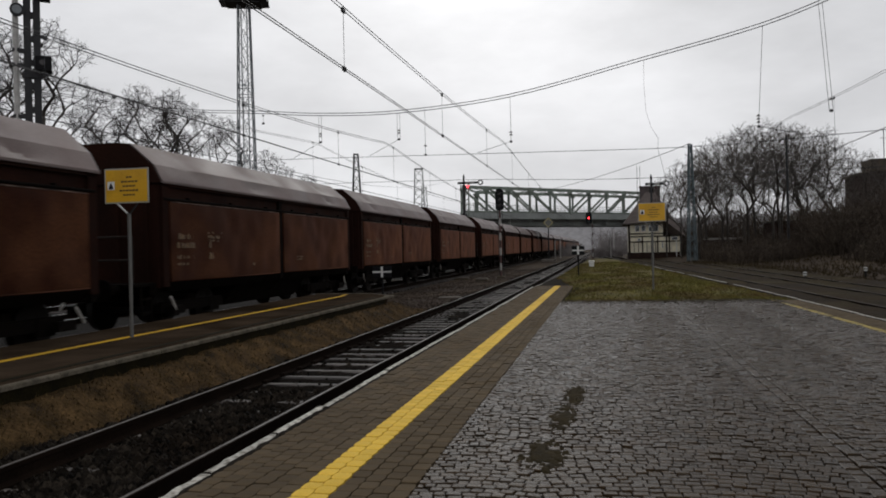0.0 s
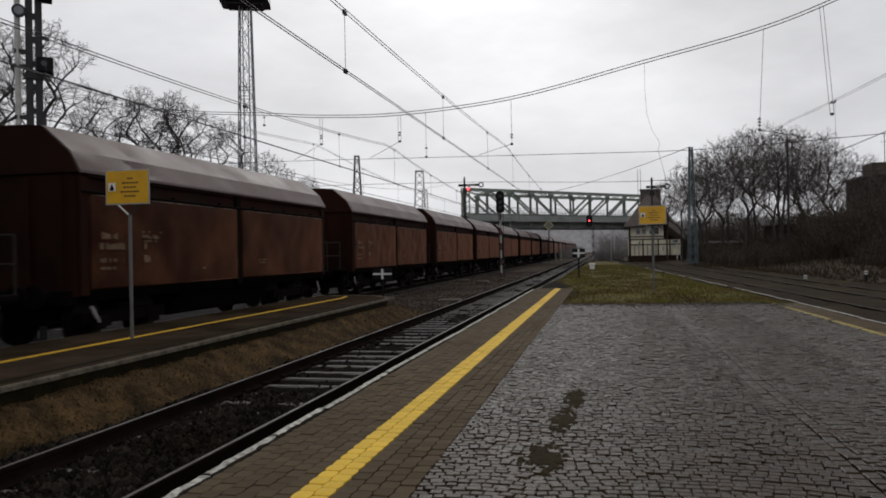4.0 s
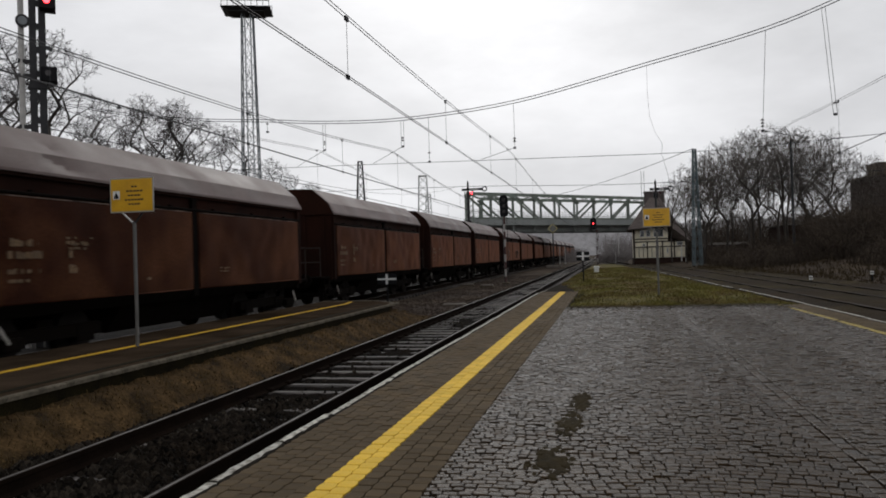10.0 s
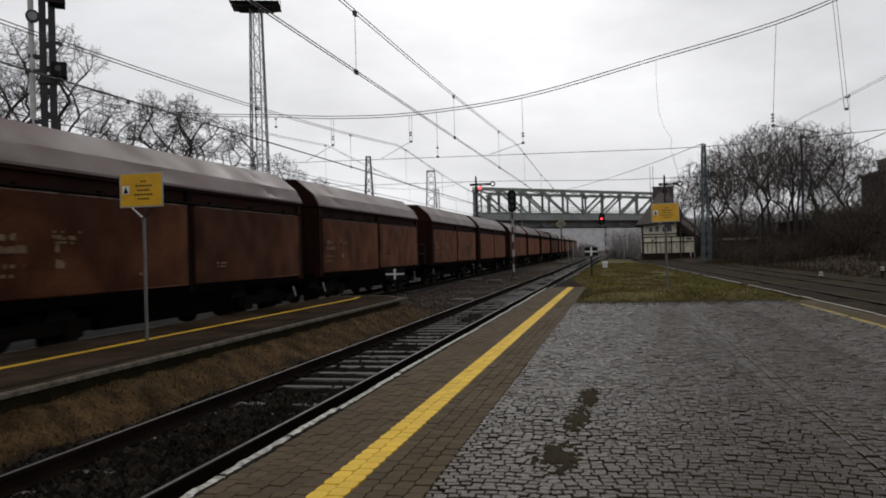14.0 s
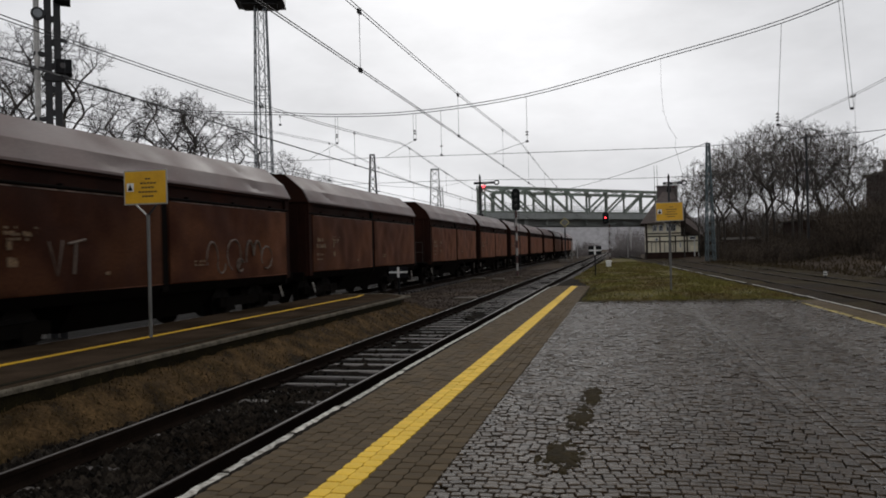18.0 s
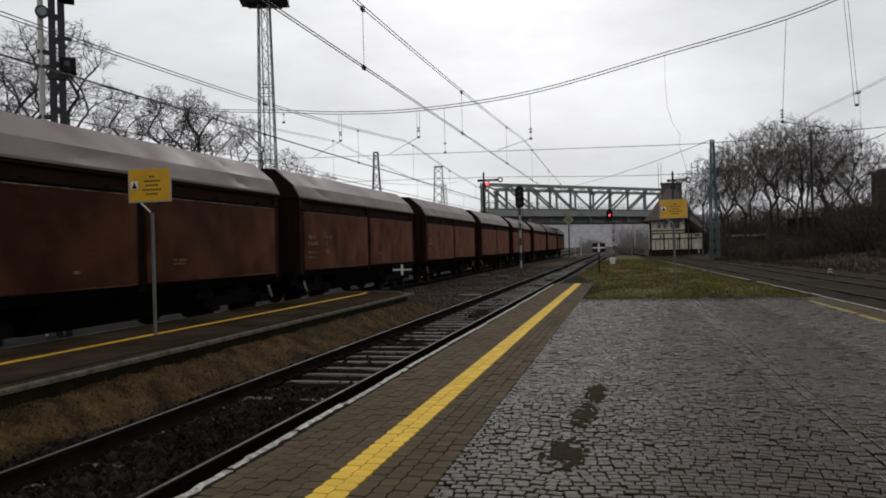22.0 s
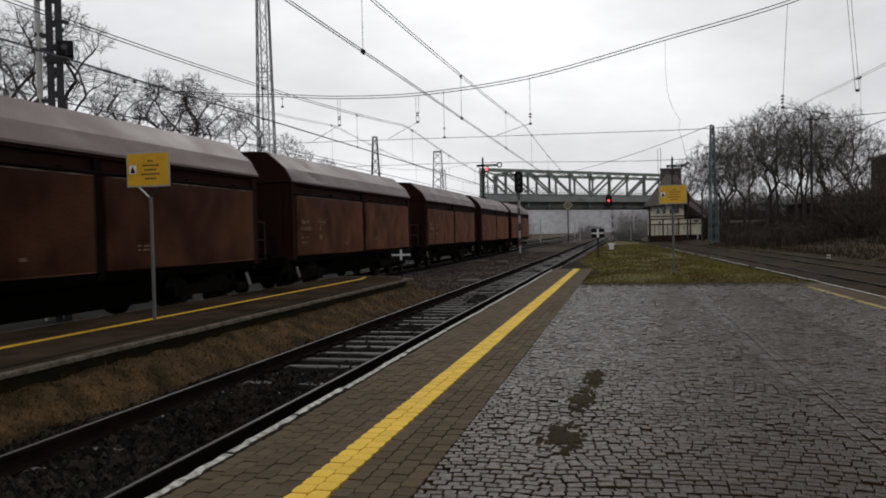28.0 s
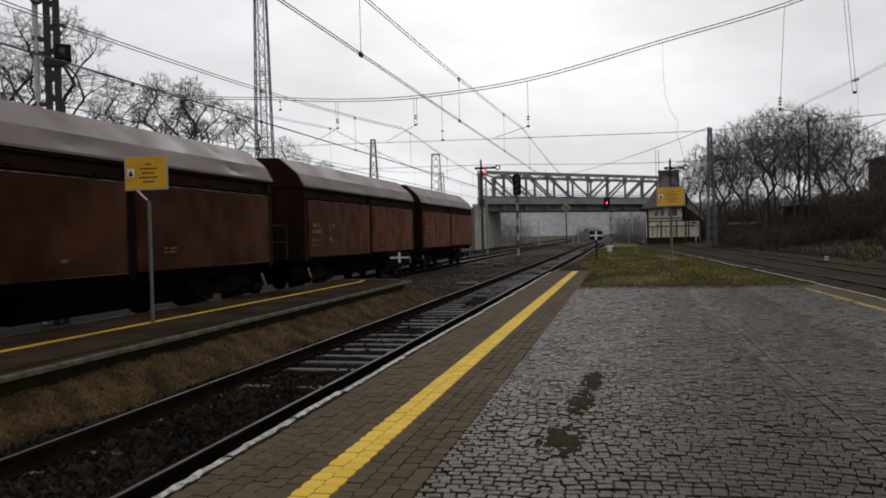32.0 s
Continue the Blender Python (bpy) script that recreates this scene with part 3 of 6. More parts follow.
def flap_mesh(seed):
    """A large side flap with shallow dents and a folded rim."""
    sh, nx, nz, L, H = Shape(), 30, 12, 5.56, 1.72
    for j in range(nz + 1):
        for i in range(nx + 1):
            y, z = -L / 2 + L * i / nx, H * j / nz
            rimmed = i in (0, nx) or j in (0, nz)
            d = 0.05 * noise.noise((y * 0.8 + seed * 7, z * 1.1, seed)) + 0.03 * noise.noise((y * 2.3, z * 2.0, seed * 3)) + 0.012 * noise.noise((y * 6, z * 6, seed * 5))
            sh.v.append((0.06 if rimmed else 0.075 + min(d, 0.018), y, z))
    for j in range(nz):
        for i in range(nx):
            a = j * (nx + 1) + i
            sh.f.append((a, a + 1, a + nx + 2, a + nx + 1))
    sh.box(-0.03, 0.055, -L / 2, L / 2, -0.02, 0.0).box(-0.03, 0.055, -L / 2, L / 2, H, H + 0.02).box(-0.03, 0.058, -L / 2, -L / 2 + 0.02, 0, H).box(-0.03, 0.058, L / 2 - 0.02, L / 2, 0, H)
    return sh.mesh("side_flap", M_FLAP, True)


SHELL = [(1.495, 3.31), (1.30, 3.665), (0.74, 4.145), (0, 4.185), (-0.74, 4.145), (-1.30, 3.665), (-1.495, 3.31)]


def roof_mesh():
    """Bent sheet panels with dents and creases, crisp at the folds."""
    sh, ny, na = Shape(), 48, 5
    across = []
    for k, ((x0, z0), (x1, z1)) in enumerate(zip(SHELL, SHELL[1:])):
        nrm = Vector((z0 - z1, 0, x1 - x0)).normalized()
        nrm = nrm if nrm.z > 0 else -nrm
        across += [(x0 + (x1 - x0) * i / na, z0 + (z1 - z0) * i / na, i / na, nrm) for i in range(0 if k == 0 else 1, na + 1)]
    n = len(across)
    for j in range(ny + 1):
        y = -HALF + 2 * HALF * j / ny
        for x, z, u, nrm in across:
            d = 0.026 * noise.noise((y * 0.7, x, z)) + 0.016 * noise.noise((y * 2.2, u * 1.5 + x, 4))
            d -= 0.06 * math.exp(-((y - 4.3 + 0.5 * u) / 0.22) ** 2) + 0.035 * math.exp(-((y + 1.7 - 0.6 * u) / 0.16) ** 2)
            sh.v.append(tuple(Vector((x, y, z)) + nrm * (d * math.sin(math.pi * u) if 0 < j < ny else 0)))
    sh.f = [(j * n + i, j * n + i + 1, (j + 1) * n + i + 1, (j + 1) * n + i) for j in range(ny) for i in range(n - 1)]
    me = sh.mesh("roof", M_WROOF, True)
    me.set_sharp_from_angle(angle=radians(13))
    return me


def build_wagon():
    w = thing("hopper_wagon", "rust-brown covered coal hopper wagon with a dusty grey roof", "freight wagon", group="wagons of the coal train")
    body = part("body", Shape().prism([(-1.38, 1.12), (1.38, 1.12), (1.38, 3.262), (-1.38, 3.262)], -HALF + 0.06, HALF - 0.06), M_WAGON, w, "dark rust-brown hopper body")
    for sx in (-1, 1):
        for sy in (-1, 1):
            f = part("side_flap", flap_mesh(sx + 3 * sy + 5), M_FLAP, w, "dented rust-red side flap")
            f.matrix_basis = pose(sx * 1.42, sy * 2.93, 1.14, 0, 0, 0 if sx > 0 else 180)
            part("worn_lip", Shape().box(0.056, 0.066, -2.74, 2.74, 1.724, 1.740), M_LIP, f, "worn top edge with its highlight painted in")
            part("corner_pillar", Shape().box(sx * 1.42 - 0.04, sx * 1.42 + 0.04, sy * 5.86 - 0.11, sy * 5.86 + 0.11, 1.02, 3.24, 0.01), M_WAGON, w)
        # the recess's shade is put into this post's near-black colour
        part("centre_post", Shape().box(sx * 1.42 - 0.04, sx * 1.42 + 0.035, -0.10, 0.10, 0.98, 3.2), M_UNDER, w, "near-black post, shade of the gap between the flaps")
        part("eave_rail", Shape().box(sx * 1.43 - 0.03, sx * 1.43 + 0.03, -HALF + 0.03, HALF - 0.03, 3.20, 3.262), M_WAGON, w)
        # near-black rod stands in for the shadow line over the flaps
        part("flap_shaft", Shape().rod((sx * 1.46, -HALF + 0.1, 2.925), (sx * 1.46, HALF - 0.1, 2.925), 0.030), M_UNDER, w, "black shaft drawn for the shadow line above the flaps")
        for q in (-4.9, -2.9, -0.9, 0.9, 2.9, 4.9):
            part("shaft_bracket", Shape().box(sx * 1.41 - 0.03, sx * 1.41 + 0.05, q - 0.03, q + 0.03, 2.90, 3.0), M_UNDER, w)
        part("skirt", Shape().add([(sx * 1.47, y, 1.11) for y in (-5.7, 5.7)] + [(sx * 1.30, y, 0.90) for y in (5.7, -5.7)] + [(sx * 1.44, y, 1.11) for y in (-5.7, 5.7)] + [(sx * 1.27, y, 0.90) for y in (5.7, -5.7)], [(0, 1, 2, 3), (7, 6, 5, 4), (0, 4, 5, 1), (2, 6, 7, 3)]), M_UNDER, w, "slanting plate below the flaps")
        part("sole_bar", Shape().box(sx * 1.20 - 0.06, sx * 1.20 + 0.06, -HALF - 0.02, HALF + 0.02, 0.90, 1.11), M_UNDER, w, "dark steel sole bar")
        part("roof_rim", Shape().box(sx * 1.475 - 0.022, sx * 1.475 + 0.022, -HALF, HALF, 3.262, 3.312), M_WROOF, w)
    shell = [(-1.50, 3.262), (1.50, 3.262), (1.495, 3.31), (1.30, 3.665), (0.74, 4.145), (0.40, 4.175), (0, 4.185), (-0.40, 4.175), (-0.74, 4.145), (-1.30, 3.665), (-1.495, 3.31)]
    part("roof", roof_mesh(), M_WROOF, w, "dusty grey-pink folding roof with dents")
    part("roof_floor", Shape().box(-1.44, 1.44, -HALF + 0.02, HALF - 0.02, 3.264, 3.28), M_UNDER, w)
    for sy in (-1, 1):
        part("end_hood", Shape().prism([(a * 0.985, b - 0.012 if b > 3.3 else b) for a, b in shell], sy * (HALF + 0.03) - 0.03, sy * (HALF + 0.03) + 0.03), M_WAGON, w, "dark end of the roof")
        part("end_wall", Shape().box(-1.38, 1.38, sy * (HALF - 0.03) - 0.03, sy * (HALF - 0.03) + 0.03, 1.0, 3.25), M_WAGON, w, "dark ribbed end wall")
        for x in (-1.1, -0.4, 0.4, 1.1):
            part("end_rib", Shape().box(x - 0.05, x + 0.05, sy * (HALF + 0.0) - 0.06, sy * HALF + 0.06, 1.0, 3.2), M_WAGON, w)
        part("end_beam", Shape().box(-1.3, 1.3, sy * (HALF + 0.02) - 0.08, sy * (HALF + 0.02) + 0.08, 0.86, 1.13, 0.02), M_UNDER, w)
    part("hopper", Shape().prism([(-0.8, 0.36), (0.8, 0.36), (1.36, 1.14), (-1.36, 1.14)], -2.3, 2.3), M_UNDER, w, "near-black discharge hopper")
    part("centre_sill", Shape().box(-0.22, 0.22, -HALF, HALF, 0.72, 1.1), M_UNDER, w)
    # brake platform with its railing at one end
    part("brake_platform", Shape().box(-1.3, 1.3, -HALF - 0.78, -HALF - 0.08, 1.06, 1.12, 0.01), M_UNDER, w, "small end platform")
    for x in (-1.25, -0.35, 0.35, 1.25):
        part("railing_post", Shape().rod((x, -HALF - 0.74, 1.1), (x, -HALF - 0.74, 2.1), 0.02), M_RAILING, w)
    for z in (1.62, 2.1):
        part("railing", Shape().rod((-1.25, -HALF - 0.74, z), (1.25, -HALF - 0.74, z), 0.022), M_RAILING, w, "worn hand rail")
    part("brake_wheel", Shape().rod((0.1, -HALF - 0.70, 1.9), (0.1, -HALF - 0.66, 1.9), 0.26, seg=14), M_UNDER, w)
    part("ladder", Shape().beam((1.3, -HALF - 0.2, 0.45), (1.3, -HALF - 0.2, 1.1), 0.04).beam((1.3, -HALF - 0.55, 0.45), (1.3, -HALF - 0.55, 1.1), 0.04).beam((1.3, -HALF - 0.55, 0.5), (1.3, -HALF - 0.2, 0.5), 0.05).beam((1.3, -HALF - 0.55, 0.8), (1.3, -HALF - 0.2, 0.8), 0.05), M_UNDER, w)
    for sy, yy in ((-1, -HALF - 0.72), (1, HALF)):
        for sx in (-1, 1):
            b = part("buffer", Shape().rod((sx * 0.875, yy, 1.02), (sx * 0.875, yy + sy * 0.42, 1.02), 0.10, seg=10), M_UNDER, w)
            part("buffer_plate", Shape().rod((sx * 0.875, yy + sy * 0.42, 1.02), (sx * 0.875, yy + sy * 0.47, 1.02), 0.22, seg=14), M_UNDER, b)
            part("unloading_lever", Shape().beam((sx * 1.36, sy * 5.53 + sx * 0.15, 0.50), (sx * 1.40, sy * 5.53 - sx * 0.11, 0.80), 0.042, 0.04), M_LEVERDIM, w, "pale unloading lever")
            part("lever_box", Shape().box(sx * 1.30 - 0.07, sx * 1.30 + 0.07, sy * 5.25 - 0.22, sy * 5.25 + 0.22, 0.40, 0.58, 0.02), M_UNDER, w)
        part("draw_hook", Shape().box(-0.06, 0.06, min(yy, yy + sy * 0.5), max(yy, yy + sy * 0.5), 0.94, 1.06), M_UNDER, w)
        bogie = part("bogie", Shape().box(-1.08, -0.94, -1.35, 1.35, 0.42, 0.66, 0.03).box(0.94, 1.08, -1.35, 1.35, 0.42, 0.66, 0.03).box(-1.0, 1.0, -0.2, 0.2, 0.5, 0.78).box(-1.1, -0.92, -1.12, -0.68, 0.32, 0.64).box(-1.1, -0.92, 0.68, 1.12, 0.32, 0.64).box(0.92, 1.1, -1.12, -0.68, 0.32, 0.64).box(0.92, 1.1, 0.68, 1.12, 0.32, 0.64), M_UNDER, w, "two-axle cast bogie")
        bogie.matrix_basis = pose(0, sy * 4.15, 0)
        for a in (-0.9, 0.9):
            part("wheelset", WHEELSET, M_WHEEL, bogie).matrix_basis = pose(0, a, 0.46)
    # stencilled panels: plain bars of the size of the lettering
    for sx in (-1, 1):
        for sy in (-1, 1):
            if sx * sy > 0:
                continue
            rs = random.Random(8)
            bars = Shape()
            for y, z, L, h in [(a, b, c * 1.12, d * 1.3) for a, b, c, d in ((-5.52, 2.06, 0.56, 0.10), (-5.52, 1.86, 0.64, 0.10), (-5.52, 1.62, 0.60, 0.07), (-5.52, 1.48, 0.40, 0.05), (-4.22, 2.20, 0.62, 0.03), (-4.22, 2.10, 0.58, 0.05), (-4.16, 2.08, 0.44, 0.04), (-4.16, 2.01, 0.38, 0.04), (-4.16, 1.86, 0.16, 0.12), (-4.16, 1.70, 0.20, 0.04), (-4.16, 1.60, 0.17, 0.09), (-2.0, 1.40, 0.20, 0.045), (1.0, 1.56, 0.40, 0.035), (1.0, 1.48, 0.34, 0.035))]:
                u = 0.0
                while u < L:
                    w_ = rs.uniform(0.03, 0.09)
                    if rs.random() < 0.82:
                        bars.box(1.516, 1.519, y + u, y + min(u + w_, L), z + rs.uniform(-0.006, 0.006), z + h * rs.uniform(0.7, 1.0))
                    u += w_ + rs.uniform(0.012, 0.03)
            part("stencil_lettering", bars, M_STENCIL, w, "faded yellowish-white stencil", kind="stuff").matrix_basis = pose(0, 0, 0, 0, 0, 0 if sx > 0 else 180)
    return w


WHEELSET = Shape().rod((-1.0, 0, 0), (1.0, 0, 0), 0.08, seg=10)
for sx in (-1, 1):
    WHEELSET.rod((sx * 0.70, 0, 0), (sx * 0.83, 0, 0), 0.46, seg=24).rod((sx * 0.66, 0, 0), (sx * 0.70, 0, 0), 0.49, seg=24)
    for q in range(6):
        a = q * math.pi / 3
        WHEELSET.rod((sx * 0.83, 0.28 * math.cos(a), 0.28 * math.sin(a)), (sx * 0.845, 0.28 * math.cos(a), 0.28 * math.sin(a)), 0.07, seg=6)
WHEELSET = WHEELSET.mesh("wheelset", M_WHEEL)
# which end carries the brake platform: N towards the camera, F away
ENDS = "NNFFNNFNNFNFNFFFFNNF"
first_end, gap, deck = 12.25, 13.33, 0.725
wagons, at_start, y = [], [], first_end
for i, e in enumerate(ENDS):
    if i:
        y += gap + deck * ((ENDS[i - 1] == "F") + (e == "N"))
    at_start.append(y - HALF)
proto = build_wagon()
for i, e in enumerate(ENDS):
    wagons.append(proto if i == 0 else copy_thing(proto, Matrix()))


# metres by which the train hangs back or gains as its couplings stretch
LAG = ((0, 0.03), (7, 0.35), (12, 0.45), (18, 0.26), (23, -0.04), (26, -0.06), (32, 0.06))


def rolled(t):
    """How far the train has come by t seconds; it slows a little."""
    for (a, p), (b, q) in zip(LAG, LAG[1:]):
        if t <= b:
            u = (t - a) / (b - a)
            return 7.58 * t - 0.0097 * t * t - p - (q - p) * u * u * (3 - 2 * u)
    return 7.58 * t - 0.0097 * t * t - LAG[-1][1]


def wagon_pose(i, t):
    return pose(FAR_T, at_start[i] - rolled(t), RAIL, 0, 0, 0 if ENDS[i] == "N" else 180)


for i, w in enumerate(wagons):
    w.matrix_basis = wagon_pose(i, 0)


def spray(w, strokes, sx=1):
    """Scrawled spray paint on a flap: plain looping strokes."""
    for pts in strokes:
        sh = Shape().path([(sx * 1.506, a, b) for a, b in pts], 0.024, 5)
        part("spray_stroke", sh, M_SPRAY, w, "pale spray-paint stroke")


def loop(y, z, ry, rz, a0, a1, n=9):
    return [(y + ry * math.cos(radians(a0 + (a1 - a0) * i / n)), z + rz * math.sin(radians(a0 + (a1 - a0) * i / n))) for i in range(n + 1)]


SCRAWL = [loop(1.75, 1.62, 0.24, 0.40, 200, -20), loop(2.15, 1.50, 0.18, 0.22, 180, 360), loop(2.75, 1.70, 0.34, 0.38, 250, -60), loop(3.05, 1.45, 0.16, 0.16, 20, 320), loop(3.55, 1.60, 0.20, 0.46, 190, 10), loop(3.95, 1.60, 0.20, 0.46, 170, -10), loop(4.45, 1.62, 0.30, 0.30, 210, -120)]
spray(wagons[10], SCRAWL)
spray(wagons[10], [[(-3.30, 2.00), (-3.12, 1.42), (-2.98, 2.02)], [(-2.86, 1.96), (-2.42, 2.04)], [(-2.66, 1.98), (-2.72, 1.44)]])

# ---- signs and signals ----


def warning_sign(x, y, z):
    """Yellow warning board on a steel pole with forked arms."""
    t = thing("warning_sign", "yellow warning board on a thin grey steel pole", "warning sign", pose(x, y, z), group="yellow warning boards")
    part("pole", Shape().rod((0, 0, 0), (0, 0, 2.06), 0.030, seg=12), M_POLE, t, "galvanised pole")
    part("pole_cap", Shape().rod((0, 0, 2.06), (0, 0, 2.08), 0.036, 0.02, seg=12), M_DARKSTEEL, t)
    for a, h in ((-0.23, 0.22), (0.20, 0.22)):
        part("arm", Shape().beam((0, 0, 2.04), (a, -0.02, 2.04 + h), 0.03, 0.02), M_LEVER if a < 0 else M_DARKSTEEL, t, "pale forked arm" if a < 0 else "")
    board = part("board", Shape().box(-0.40, 0.40, -0.058, -0.045, 2.235, 2.815), M_SIGNEDGE, t, "grey-edged sheet metal board")
    part("face", Shape().box(-0.378, 0.378, -0.062, -0.0585, 2.257, 2.793), M_SIGNY, board, "yellow enamel face")
    part("pictogram", Shape().box(-0.345, -0.215, -0.066, -0.0625, 2.46, 2.60), M_WHITE, board, "white square with a black sign")
    part("pictogram_mark", Shape().add([(-0.33, -0.0665, 2.475), (-0.23, -0.0665, 2.475), (-0.28, -0.0665, 2.585)], [(0, 1, 2)]).box(-0.29, -0.27, -0.069, -0.067, 2.47, 2.52), M_BLACK, board)
    for j, (c, w) in enumerate(((0.055, 0.11), (0.06, 0.31), (0.05, 0.24), (0.05, 0.35), (0.05, 0.22))):
        zz = 2.665 - j * 0.073
        n = max(2, round(w / 0.06))
        for q in range(n):
            u = c - w / 2 + w * q / n
            part("text_bar", Shape().box(u, u + w / n * 0.82, -0.0655, -0.0625, zz - 0.014, zz + 0.014), M_SIGNTEXT, board)
    return t


warning_sign(-7.75, 11.04, LZ).rotation_euler.z = radians(2)
s2 = warning_sign(1.36, 22.6, -0.03)
s2.rotation_euler.z = radians(-1)
s2.scale = (0.97, 1, 0.945)


def cross_board(x, y, z, h, w, tall):
    t = thing("cross_board", "low black board with a white cross on a dark post", "track sign", pose(x, y, z), group="black boards with white crosses")
    part("post", Shape().rod((0, 0, 0), (0, 0, h + 0.1), 0.035), M_BLACK, t)
    part("panel", Shape().box(-w / 2, w / 2, -0.055, -0.036, h, h + tall, 0.004), M_BLACK, t, "black panel")
    part("cross_bar", Shape().box(-w / 2 + 0.01, w / 2 - 0.01, -0.062, -0.0555, h + tall * 0.42, h + tall * 0.58), M_WHITE, t, "white bar")
    part("cross_upright", Shape().box(-0.042, 0.042, -0.068, -0.0625, h + 0.01, h + tall - 0.01), M_WHITE, t, "white bar")
    return t


cross_board(-1.21, 34.8, -0.05, 1.06, 0.58, 0.41)
cross_board(-8.05, 26.4, -0.5, 0.92, 0.74, 0.40)
box = thing("marker_post", "short white track marker post in the grass", "marker post", pose(-0.86, 49, -0.05))
part("post", Shape().box(-0.15, 0.15, -0.12, 0.12, 0, 0.42, 0.03), M_WHITE, box)
part("cap", Shape().box(-0.19, 0.19, -0.15, 0.15, 0.42, 0.52, 0.03), M_WHITE, box)


def dwarf(x, y):
    t = thing("dwarf_marker", "tiny white and black clearance marker in the weeds", "marker post", pose(x, y, ground_z(x, y)), group="clearance markers")
    part("stem", Shape().rod((0, 0, 0), (0, 0, 0.35), 0.05), M_BLACK, t)
    part("head", Shape().rod((0, 0, 0.35), (0, 0, 0.52), 0.085, seg=12), M_WHITE, t, "white round head")
    part("band", Shape().rod((0, 0, 0.41), (0, 0, 0.46), 0.09, seg=12), M_BLACK, t)
    return t


dwarf(9.4, 38.8), dwarf(12.75, 41.0)


def banded_post(t, x, z0, z1, r, n):
    for i in range(n):
        a, b = z0 + (z1 - z0) * i / n, z0 + (z1 - z0) * (i + 1) / n
        part("band", Shape().rod((x, 0, a), (x, 0, b), r, seg=10), M_POSTW if i % 2 else M_POSTR, t, "white band" if i % 2 else "red band")


M_REDLAMP = glow("red_signal_lamp", (1.0, 0.03, 0.04), 9.0)
M_LENS = mat("dark_lens", (0.02, 0.015, 0.015), 0.15, 0.1, 4, 40, 0.0)


def colour_light(x, y, z, post, lean, head_h, head_w, lit, n):
    t = thing("light_signal", "tall black railway light signal on a red and white post", "railway signal", pose(x, y, z), group="light signals")
    banded_post(t, lean, 0, post, 0.07, n)
    part("foundation", Shape().box(lean - 0.25, lean + 0.25, -0.25, 0.25, -0.1, 0.12, 0.03), M_CONCRETE, t)
    r, h = head_w / 2, head_h
    arc = [(r * math.cos(a), h - r + r * math.sin(a)) for a in [math.pi * i / 10 for i in range(11)]]
    low = [(-r * math.cos(a), r * 0.6 - r * 0.6 * math.sin(a)) for a in [math.pi * i / 8 for i in range(9)]]
    outline = [(a, post + b) for a, b in arc + low]
    part("backboard", Shape().prism([(a, b) for a, b in reversed(outline)], -0.05, 0.05), M_BLACK, t, "black rounded backboard")
    for i in range(3):
        zz = post + h * (0.24 + 0.26 * i)
        hood = Shape()
        for q in range(9):
            a0, a1 = math.pi * (q / 10 + 0.05), math.pi * ((q + 1) / 10 + 0.05)
            p = [(0.12 * math.cos(a), zz + 0.12 * math.sin(a)) for a in (a0, a1)]
            hood.add([(p[0][0], -0.05, p[0][1]), (p[1][0], -0.05, p[1][1]), (p[1][0], -0.28, p[1][1]), (p[0][0], -0.28, p[0][1])], [(3, 2, 1, 0)])
        part("hood", hood, M_BLACK, t)
        on = lit == i
        part("lamp", Shape().rod((0, -0.06, zz), (0, -0.05, zz), 0.09 if on else 0.10, seg=16), M_REDLAMP if on else M_LENS, t, "glowing red lamp" if on else "dark lamp")
    part("ladder", Shape().beam((lean - 0.15, 0.35, 0), (lean - 0.15, 0.2, post), 0.03).beam((lean + 0.15, 0.35, 0), (lean + 0.15, 0.2, post), 0.03), M_DARKSTEEL, t)
    return t


colour_light(-6.7, 48.6, -0.55, 4.42, 0.0, 1.45, 0.54, -1, 9)
colour_light(-1.9, 95, -0.45, 4.6, 0.42, 1.55, 0.75, 1, 9)

dia = thing("diamond_board", "diamond-shaped track board with a pale rim on a dark post", "track sign", pose(-6.95, 95, -0.45))
part("post", Shape().rod((0, 0, 0), (0, 0, 4.4), 0.08), M_DARKSTEEL, dia)
d0, d1 = 0.64, 0.50
rimv = [(d0, 0), (0, d0), (-d0, 0), (0, -d0)]
ring = Shape()
ring.add([(a, -0.10, b + 4.95) for a, b in rimv] + [(a * d1 / d0, -0.10, b * d1 / d0 + 4.95) for a, b in rimv] + [(a, -0.04, b + 4.95) for a, b in rimv], [(i, (i + 1) % 4, 4 + (i + 1) % 4, 4 + i) for i in range(4)] + [(i, 8 + i, 8 + (i + 1) % 4, (i + 1) % 4) for i in range(4)])
part("rim", ring, mat("pale_ochre_rim", (0.36, 0.31, 0.13), 0.6, 0.2, 3, 40, 0.05), dia, "pale ochre rim")
part("panel", Shape().add([(a * 0.9, -0.094, b * 0.9 + 4.95) for a, b in rimv], [(0, 1, 2, 3)]), mat("grey_olive_panel", (0.13, 0.13, 0.12), 0.7), dia, "grey-olive panel")
part("footing", Shape().box(-0.9, 0.9, -0.4, 0.4, 0, 0.3, 0.05), M_LID, dia, "pale concrete footing")


